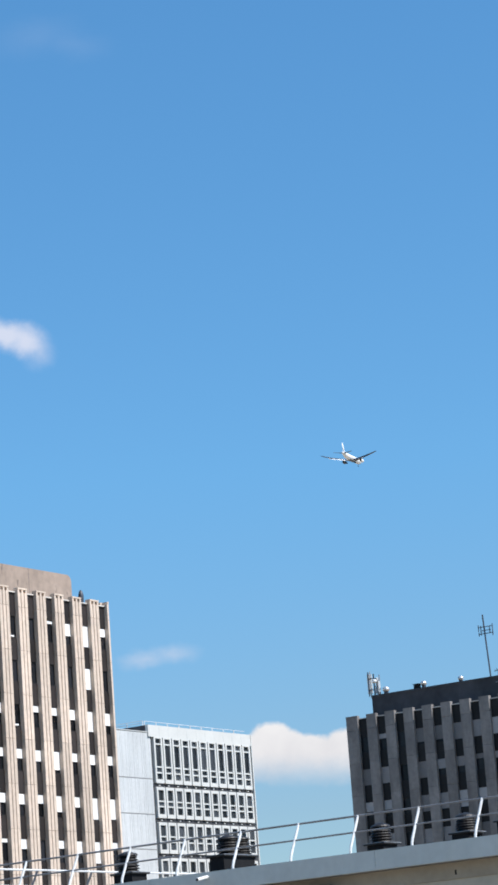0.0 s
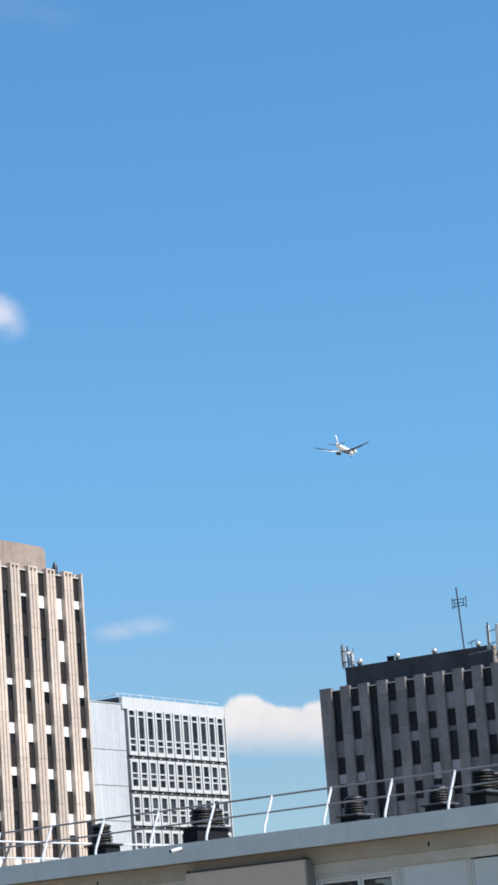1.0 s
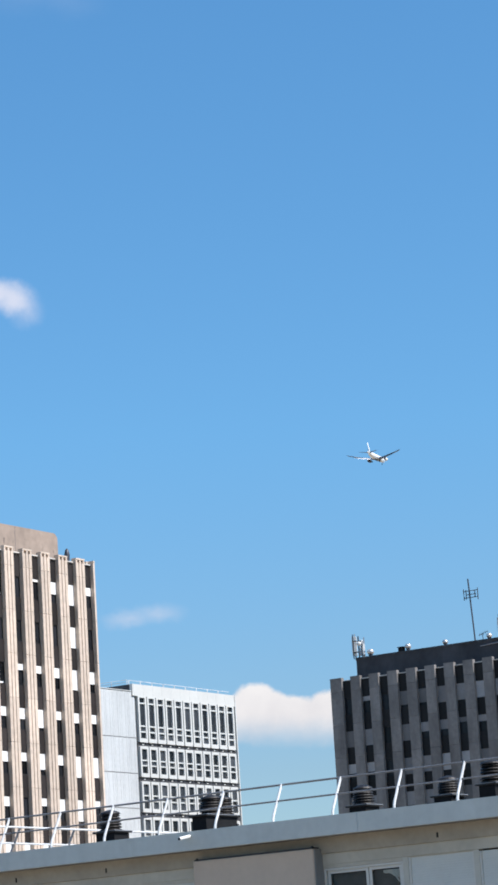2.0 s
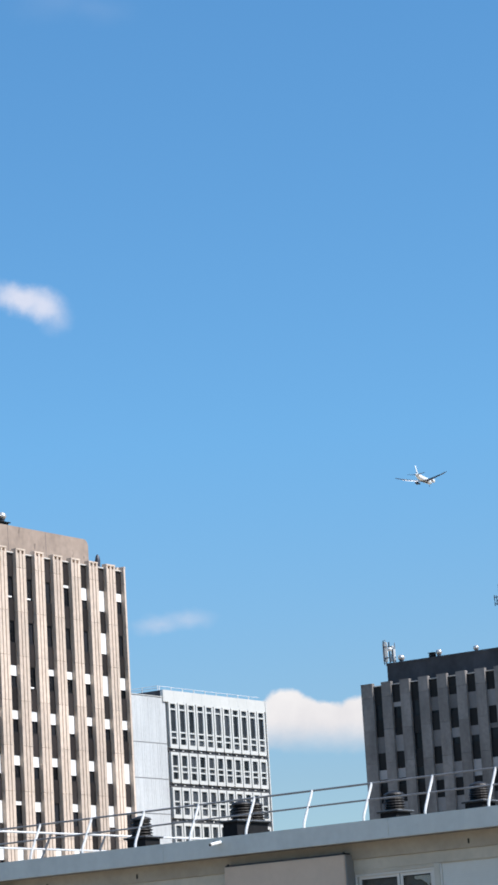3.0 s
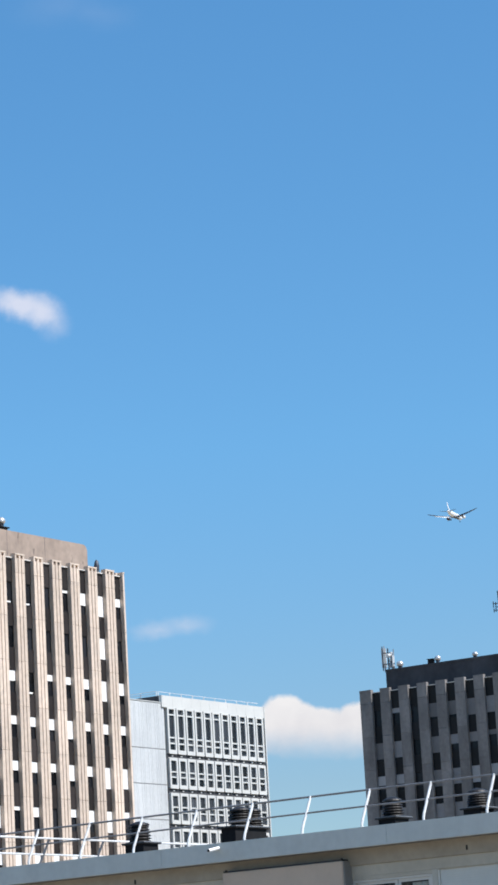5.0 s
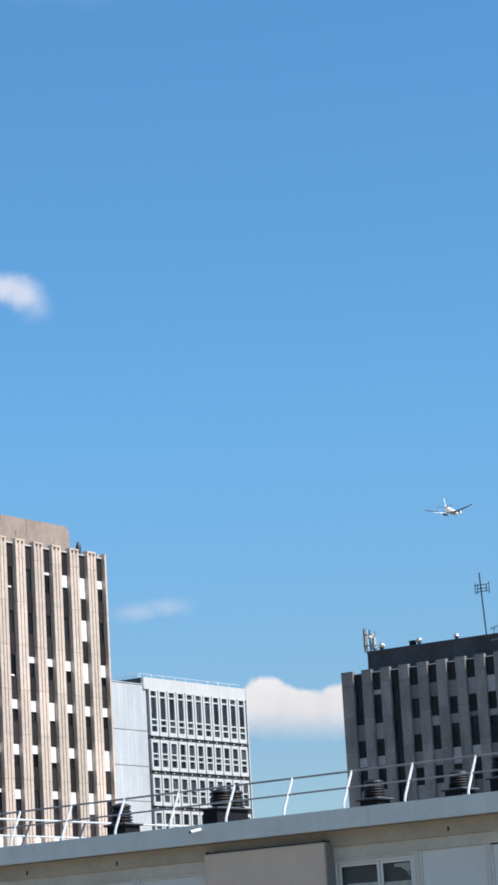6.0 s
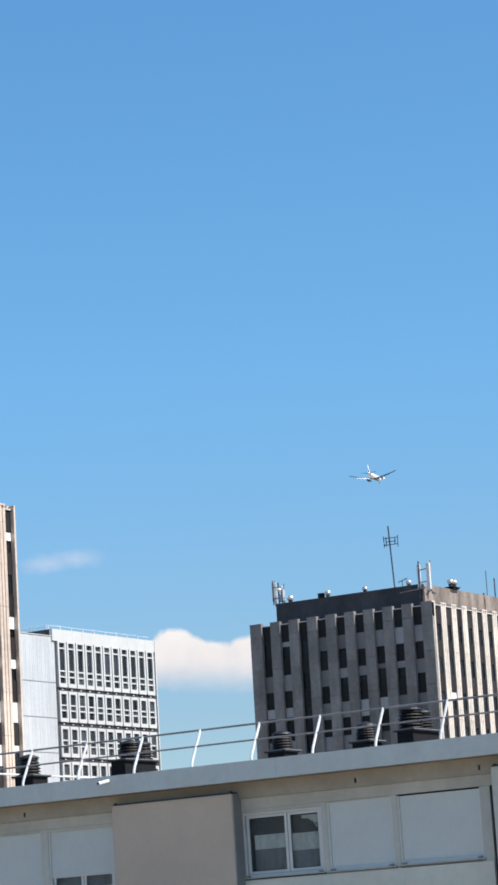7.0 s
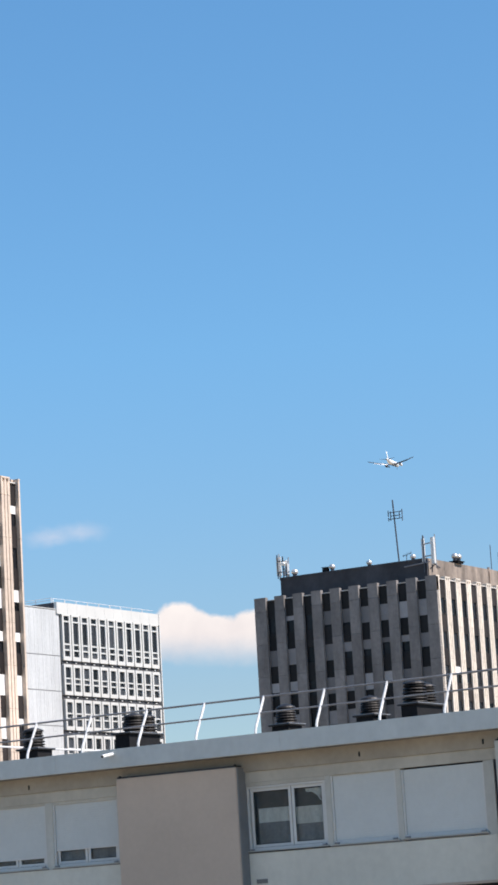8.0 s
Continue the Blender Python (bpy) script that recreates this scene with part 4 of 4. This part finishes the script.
def vent_stack(x, y, curb_w, curb_d, curb_h, stacks, radius=0.36, discs=5, tall=0.46):
    """A bitumen curb with a projecting lid, and on it one or more stacks of louvre rings."""
    v = thing("roof_vent_stack", "black louvred extract vent on a bitumen curb", "vent", (x, y, 5.80), "roof vent stacks")
    bm = bmesh.new()
    box(bm, -curb_w / 2, curb_w / 2, -curb_d / 2, curb_d / 2, 0, curb_h)
    part("curb", bm, BITUMEN, v)
    bm = bmesh.new()
    box(bm, -curb_w / 2 - 0.07, curb_w / 2 + 0.07, -curb_d / 2 - 0.07, curb_d / 2 + 0.07, curb_h, curb_h + 0.05)
    bevel(bm, 0.012)
    lid = part("lid", bm, VENTMETAL, v)
    e = 0.074
    for x0, x1, y0, y1 in ((-curb_w / 2 - e, curb_w / 2 + e, -curb_d / 2 - e, -curb_d / 2 - e + 0.003), (curb_w / 2 + e - 0.003, curb_w / 2 + e, -curb_d / 2 - e + 0.004, curb_d / 2 + e)):
        bm = bmesh.new()
        box(bm, x0, x1, y0, y1, curb_h + 0.036, curb_h + 0.053)
        part("folded_edge", bm, GALV if x1 - x0 < 0.01 else RAILSTEEL, lid, "pale worn metal edge")
    for sx, sy, scale in stacks:
        bm = bmesh.new()
        h0 = curb_h + 0.05
        lathe(bm, [(radius * 0.62 * scale, 0), (radius * 0.62 * scale, tall * scale)], 16, (sx, sy, h0))
        core = part("stack", bm, BITUMEN, v)
        for k in range(discs):
            bm = bmesh.new()
            h = h0 + tall * scale * (k + 0.25) / discs
            r = radius * scale * (1.0 - 0.05 * max(0, k - 2))
            lathe(bm, [(r * 0.66, 0.055 * scale), (r, 0), (r + 0.012, 0.006), (r * 0.97, 0.03 * scale), (r * 0.66, 0.075 * scale)], 20, (sx, sy, h))
            part("louvre_ring", bm, VENTMETAL, core, smooth=False)
        bm = bmesh.new()
        lathe(bm, [(radius * 0.95 * scale, 0), (radius * 0.85 * scale, 0.04), (radius * 0.4 * scale, 0.09), (0.02, 0.11)], 20, (sx, sy, h0 + tall * scale))
        part("cap", bm, VENTMETAL, core, smooth=False)
    return v


stacks = [vent_stack(-40.03, 53.0, 0.58, 0.62, 0.50, [(-0.05, 0.0, 1.0)], 0.29, 6, 0.44),
          vent_stack(-36.84, 53.0, 0.42, 1.34, 0.60, [(-0.02, -0.10, 1.0), (0.0, 0.36, 0.97)], 0.29, 6, 0.40),
          vent_stack(-32.48, 53.0, 0.46, 0.62, 0.42, [(0.0, 0.0, 1.0)], 0.26, 6, 0.38),
          vent_stack(-30.14, 53.0, 0.46, 0.62, 0.42, [(0.0, 0.0, 1.0)], 0.26, 6, 0.35),
          vent_stack(-28.77, 53.0, 0.42, 1.25, 0.54, [(-0.02, -0.28, 1.0), (-0.02, 0.24, 0.9)], 0.30, 6, 0.45)]
for ob in (low, rail, end_rail, back_rail, lamp, spout, *stacks):
    ob.matrix_basis = LEAN @ ob.matrix_basis


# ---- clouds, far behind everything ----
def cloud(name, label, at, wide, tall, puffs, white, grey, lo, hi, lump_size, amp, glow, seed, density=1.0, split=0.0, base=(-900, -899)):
    """A far cloud sheet with a ragged soft edge. puffs: ellipses (x, y, rx, ry, lean, strength) in metres about its middle."""
    bm = bmesh.new()
    bmesh.ops.create_grid(bm, x_segments=12, y_segments=8, size=0.5)
    for v in bm.verts:
        v.co = (v.co.x * wide, v.co.y * tall, 12 * (1 - (2 * v.co.x) ** 2) * (1 - (2 * v.co.y) ** 2))
    m, n, l = nodes_of(name + "_vapour")
    n.remove(n["Principled BSDF"])
    tc = n.new("ShaderNodeTexCoord")
    warp = n.new("ShaderNodeTexNoise")
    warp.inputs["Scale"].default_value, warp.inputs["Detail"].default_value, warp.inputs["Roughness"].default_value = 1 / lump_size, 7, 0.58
    off = n.new("ShaderNodeVectorMath")
    off.inputs[1].default_value = (seed * 31.7, seed * 17.3, seed * 5.1)
    l.new(tc.outputs["Object"], off.inputs[0])
    l.new(off.outputs[0], warp.inputs["Vector"])
    sub = n.new("ShaderNodeVectorMath")
    sub.operation = "SUBTRACT"
    sub.inputs[1].default_value = (0.5, 0.5, 0.5)
    l.new(warp.outputs["Color"], sub.inputs[0])
    sc = n.new("ShaderNodeVectorMath")
    sc.operation = "SCALE"
    sc.inputs["Scale"].default_value = amp
    l.new(sub.outputs[0], sc.inputs[0])
    pos = n.new("ShaderNodeVectorMath")
    l.new(tc.outputs["Object"], pos.inputs[0])
    l.new(sc.outputs[0], pos.inputs[1])
    last = None
    for x, y, rx, ry, lean, strength in puffs:
        mp = n.new("ShaderNodeMapping")
        mp.vector_type = "TEXTURE"
        mp.inputs["Location"].default_value = (x, y, 0)
        mp.inputs["Rotation"].default_value = (0, 0, radians(lean))
        mp.inputs["Scale"].default_value = (rx, ry, 1e6)
        l.new(pos.outputs[0], mp.inputs["Vector"])
        ln = n.new("ShaderNodeVectorMath")
        ln.operation = "LENGTH"
        l.new(mp.outputs[0], ln.inputs[0])
        inv = n.new("ShaderNodeMath")
        inv.operation = "MULTIPLY_ADD"
        inv.inputs[1].default_value, inv.inputs[2].default_value = -strength, strength
        l.new(ln.outputs["Value"], inv.inputs[0])
        if last is None:
            last = inv
        else:
            mx = n.new("ShaderNodeMath")
            mx.operation = "SMOOTH_MAX"
            mx.inputs[2].default_value = 0.25
            l.new(last.outputs[0], mx.inputs[0])
            l.new(inv.outputs[0], mx.inputs[1])
            last = mx
    al = n.new("ShaderNodeMapRange")
    al.interpolation_type = "SMOOTHSTEP"
    al.inputs[1].default_value, al.inputs[2].default_value = lo, hi
    al.inputs[4].default_value = density
    l.new(last.outputs[0], al.inputs[0])
    body = n.new("ShaderNodeMapRange")
    body.interpolation_type = "SMOOTHSTEP"
    body.inputs[1].default_value, body.inputs[2].default_value = base
    sep = n.new("ShaderNodeSeparateXYZ")
    l.new(pos.outputs[0], sep.inputs[0])
    shade = n.new("ShaderNodeMapRange")
    shade.inputs[1].default_value, shade.inputs[2].default_value = -tall * 0.28 + split, tall * 0.22 + split
    lump = n.new("ShaderNodeTexNoise")
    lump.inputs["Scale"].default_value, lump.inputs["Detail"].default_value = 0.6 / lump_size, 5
    l.new(off.outputs[0], lump.inputs["Vector"])
    sway = n.new("ShaderNodeMath")
    sway.operation = "MULTIPLY_ADD"
    sway.inputs[1].default_value, sway.inputs[2].default_value = tall * 0.45, -tall * 0.225
    l.new(lump.outputs[0], sway.inputs[0])
    high = n.new("ShaderNodeMath")
    l.new(sep.outputs["Y"], high.inputs[0])
    l.new(sway.outputs[0], high.inputs[1])
    l.new(high.outputs[0], shade.inputs[0])
    mix = n.new("ShaderNodeMix")
    mix.data_type = "RGBA"
    mix.inputs["A"].default_value, mix.inputs["B"].default_value = (*grey, 1), (*white, 1)
    l.new(shade.outputs[0], mix.inputs["Factor"])
    em = n.new("ShaderNodeEmission")
    em.inputs["Strength"].default_value = glow
    l.new(mix.outputs["Result"], em.inputs["Color"])
    tr = n.new("ShaderNodeBsdfTransparent")
    ms = n.new("ShaderNodeMixShader")
    thick = n.new("ShaderNodeMath")
    thick.operation = "MULTIPLY"
    l.new(sep.outputs["Y"], body.inputs[0])
    l.new(al.outputs[0], thick.inputs[0])
    l.new(body.outputs[0], thick.inputs[1])
    l.new(thick.outputs[0], ms.inputs[0])
    l.new(tr.outputs[0], ms.inputs[1])
    l.new(em.outputs[0], ms.inputs[2])
    l.new(ms.outputs[0], n["Material Output"].inputs["Surface"])
    ob = new(name, mesh_from(name, bm, m))
    tagged(ob, label, "cloud", kind="structure")
    ob.matrix_basis = look(at, Vector(at) * 2 - Vector(EYE), -3.0)
    return ob


GLOW = 0.74
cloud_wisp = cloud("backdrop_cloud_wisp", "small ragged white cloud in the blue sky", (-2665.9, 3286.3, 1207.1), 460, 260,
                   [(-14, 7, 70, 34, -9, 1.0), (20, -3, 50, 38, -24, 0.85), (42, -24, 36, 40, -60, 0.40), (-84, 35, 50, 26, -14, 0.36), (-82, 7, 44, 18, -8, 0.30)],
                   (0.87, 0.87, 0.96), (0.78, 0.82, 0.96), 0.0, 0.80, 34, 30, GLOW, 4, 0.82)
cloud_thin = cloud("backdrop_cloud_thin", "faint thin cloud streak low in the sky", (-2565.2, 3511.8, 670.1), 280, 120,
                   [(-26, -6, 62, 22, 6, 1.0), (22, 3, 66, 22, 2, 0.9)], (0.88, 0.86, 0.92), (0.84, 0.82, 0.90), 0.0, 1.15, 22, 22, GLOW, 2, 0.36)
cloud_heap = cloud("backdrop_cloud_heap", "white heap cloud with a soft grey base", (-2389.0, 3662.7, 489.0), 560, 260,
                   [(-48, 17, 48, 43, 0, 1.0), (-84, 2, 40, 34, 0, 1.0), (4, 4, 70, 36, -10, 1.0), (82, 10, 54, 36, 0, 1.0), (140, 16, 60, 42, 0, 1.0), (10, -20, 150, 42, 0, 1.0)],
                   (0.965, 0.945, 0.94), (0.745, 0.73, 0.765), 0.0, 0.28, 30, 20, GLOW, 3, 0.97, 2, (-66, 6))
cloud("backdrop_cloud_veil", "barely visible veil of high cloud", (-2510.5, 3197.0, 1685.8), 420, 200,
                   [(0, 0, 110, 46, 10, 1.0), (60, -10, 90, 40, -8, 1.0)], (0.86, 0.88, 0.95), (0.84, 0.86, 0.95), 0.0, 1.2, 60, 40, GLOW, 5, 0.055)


# ---- the airliner ----
def wing_section(x, y, z, chord, thick):
    """Aerofoil ring at span x; y is its leading edge, and the nose points to +y."""
    prof = [(0, 0), (0.06, 0.5), (0.3, 0.75), (0.65, 0.45), (1, 0.03), (0.65, -0.25), (0.3, -0.42), (0.06, -0.32)]
    return [(x, y - chord * a, z + thick * chord * b) for a, b in prof]


def airliner():
    a = thing("airliner", "white twin-engined wide-body airliner on approach, seen from behind", "airplane")
    bm = bmesh.new()
    rings = []
    for y, r, z in ((32, 0.1, -0.7), (31.3, 0.9, -0.6), (30, 1.6, -0.4), (27.5, 2.4, -0.15), (24, 2.95, 0), (18, 3.05, 0), (0, 3.05, 0), (-10, 3.05, 0), (-16, 2.9, 0.15), (-22, 2.2, 0.75), (-27, 1.3, 1.4), (-31, 0.35, 1.9)):
        rings.append([(r * math.cos(2 * math.pi * k / 20), y, z + r * math.sin(2 * math.pi * k / 20)) for k in range(20)])
    loft(bm, rings)
    part("fuselage", bm, PLANE_W, a, smooth=True)
    bm = bmesh.new()
    loft(bm, [[(1.9 * math.cos(2 * math.pi * k / 12) * s, y, -2.5 + 1.1 * s * math.sin(2 * math.pi * k / 12)) for k in range(12)] for y, s in ((10, 0.3), (7, 1), (-6, 1), (-10, 0.3))])
    part("belly_fairing", bm, PLANE_G, a, "grey belly fairing", smooth=True)
    for s in (-1, 1):
        bm = bmesh.new()
        loft(bm, [wing_section(s * x, y, z, c, t) for x, y, z, c, t in ((1.5, 10.5, -1.7, 12.5, 0.13), (9.5, 4.6, -0.65, 8.6, 0.13), (19, -1.6, 0.9, 5.8, 0.14), (28.0, -6.9, 2.8, 3.3, 0.15), (30.6, -8.8, 3.65, 1.8, 0.14))])
        # left wing pale as if lit, right dark as if shaded, by paint
        w = part("wing", bm, PLANE_P if s < 0 else PLANE_G, a, "swept grey wing", smooth=True)
        bm = bmesh.new()
        loft(bm, [wing_section(s * x, y + 0.12, z, c, t) for x, y, z, c, t in ((22.6, -3.7, 1.6, 4.9, 0.20), (28.0, -6.8, 2.78, 3.6, 0.24), (30.7, -8.7, 3.62, 2.1, 0.24))])
        part("wing_tip", bm, PLANE_D, w, "dark outer wing and aileron", smooth=True)
        for (xa, ya, za, ca), (xb, yb, zb, cb) in (((3.2, -1.7, -1.60, 3.0), (9.2, -3.4, -0.90, 2.8)), ((9.6, -3.5, -0.85, 2.7), (22.4, -7.0, 1.05, 2.0))):
            bm = bmesh.new()
            loft(bm, [[(s * x, y, z + 0.12), (s * x, y - 0.8 * c, z - 0.5 * c), (s * x, y - 0.82 * c, z - 0.56 * c), (s * x, y - 0.1, z - 0.14)] for x, y, z, c in ((xa, ya, za, ca), (xb, yb, zb, cb))])
            # flap colour carries the light: white on the left, shaded on the right
            part("flap", bm, PLANE_W if s < 0 else PLANE_G, w, "landing flap let down")
        for x, y, z in ((7, -2.6, -1.5), (14, -4.6, -0.6), (20, -6.0, 0.3)):
            bm = bmesh.new()
            loft(bm, [[(s * x + 0.35 * q * math.cos(2 * math.pi * k / 8), y + d, z + 0.45 * q * math.sin(2 * math.pi * k / 8)) for k in range(8)] for d, q in ((2.5, 0.2), (0.8, 1), (-1.2, 0.9), (-2.8, 0.15))])
            part("flap_fairing", bm, PLANE_G, w, smooth=True)
        bm = bmesh.new()
        loft(bm, [[(s * 9.6 + r * math.cos(2 * math.pi * k / 18), y, -2.55 + r * math.sin(2 * math.pi * k / 18)) for k in range(18)] for y, r in ((9.6, 1.35), (9.4, 1.6), (8.0, 1.85), (5.0, 1.8), (2.6, 1.35), (2.5, 1.0))])
        # left nacelle painted as in shadow, right one as sunlit
        e = part("engine", bm, PLANE_D if s < 0 else PLANE_W, a, "round engine nacelle below the wing", smooth=True)
        bm = bmesh.new()
        loft(bm, [[(s * 9.6 + r * math.cos(2 * math.pi * k / 14), y, -2.55 + r * math.sin(2 * math.pi * k / 14)) for k in range(14)] for y, r in ((3.2, 0.9), (1.8, 0.75), (0.6, 0.4), (-0.2, 0.08))])
        part("exhaust_cone", bm, DARKSTEEL, e, smooth=True)
        bm = bmesh.new()
        box(bm, s * 9.6 - 0.22, s * 9.6 + 0.22, 0.0, 7.0, -1.2, -0.5)
        part("pylon", bm, PLANE_G, e)
        bm = bmesh.new()
        loft(bm, [wing_section(s * x, y, z, c, t) for x, y, z, c, t in ((0.8, -22.6, 1.5, 6.2, 0.09), (5.5, -25.8, 1.95, 3.8, 0.09), (10.2, -29.0, 2.4, 2.0, 0.08))])
        part("tailplane", bm, PLANE_G, a, smooth=True)
        bm = bmesh.new()
        box(bm, s * 4.6 - 0.2, s * 4.6 + 0.2, -1.6, -1.2, -5.2, -1.6)
        leg = part("gear_leg", bm, GALV, a)
        for dy in (-1.0, 0.7):
            bm = bmesh.new()
            loft(bm, [[(s * 4.6 + dx, -1.4 + dy + 0.62 * math.cos(2 * math.pi * k / 14), -5.2 + 0.62 * math.sin(2 * math.pi * k / 14)) for k in range(14)] for dx in (-0.75, 0.75)])
            part("tyre", bm, RUBBER, leg)
    bm = bmesh.new()
    fin = [(1.8, -19.5, 7.4, 0.10), (5.5, -23.0, 5.6, 0.10), (11.85, -28.4, 3.0, 0.09)]
    loft(bm, [[(t * c * b, y - c * q, z) for q, b in ((0, 0), (0.08, 0.4), (0.35, 0.5), (1, 0.02), (0.35, -0.5), (0.08, -0.4))] for z, y, c, t in fin])
    part("tail_fin", bm, PLANE_W, a, "tall white tail fin", smooth=True)
    bm = bmesh.new()
    box(bm, -0.15, 0.15, 23.8, 24.2, -5.0, -2.5)
    leg = part("gear_leg", bm, GALV, a)
    bm = bmesh.new()
    loft(bm, [[(dx, 24 + 0.5 * math.cos(2 * math.pi * k / 12), -5.0 + 0.5 * math.sin(2 * math.pi * k / 12)) for k in range(12)] for dx in (-0.4, 0.4)])
    part("tyre", bm, RUBBER, leg)
    return a


plane = airliner()


def motions():
    # the airliner sinks, levels a little and rolls slowly from right to left
    start, speed, curve = Vector((-1393.6, 2275.9, 607.2)), Vector((-25.18, 78.24, -3.36)), Vector((0.06, 0.0, 0.131))
    walk(plane, [(t, pose(*(start + speed * t + curve * t * (t - 8)), 2.3, -0.72 - 0.438 * (t - 4) + 0.129 * (t - 4) ** 2, 14.5 + 0.12 * t)) for t in range(9)])
    for ob, drift in ((cloud_wisp, Vector((-1.1, -0.8, -0.4))), (cloud_thin, Vector((-0.6, -0.4, 0))), (cloud_heap, Vector((-0.3, -0.2, 0)))):
        home = ob.matrix_basis.copy()
        walk(ob, [(t, Matrix.Translation(drift * (t - 3.5)) @ home) for t in (0.0, 4.0, 8.0)])


motions()
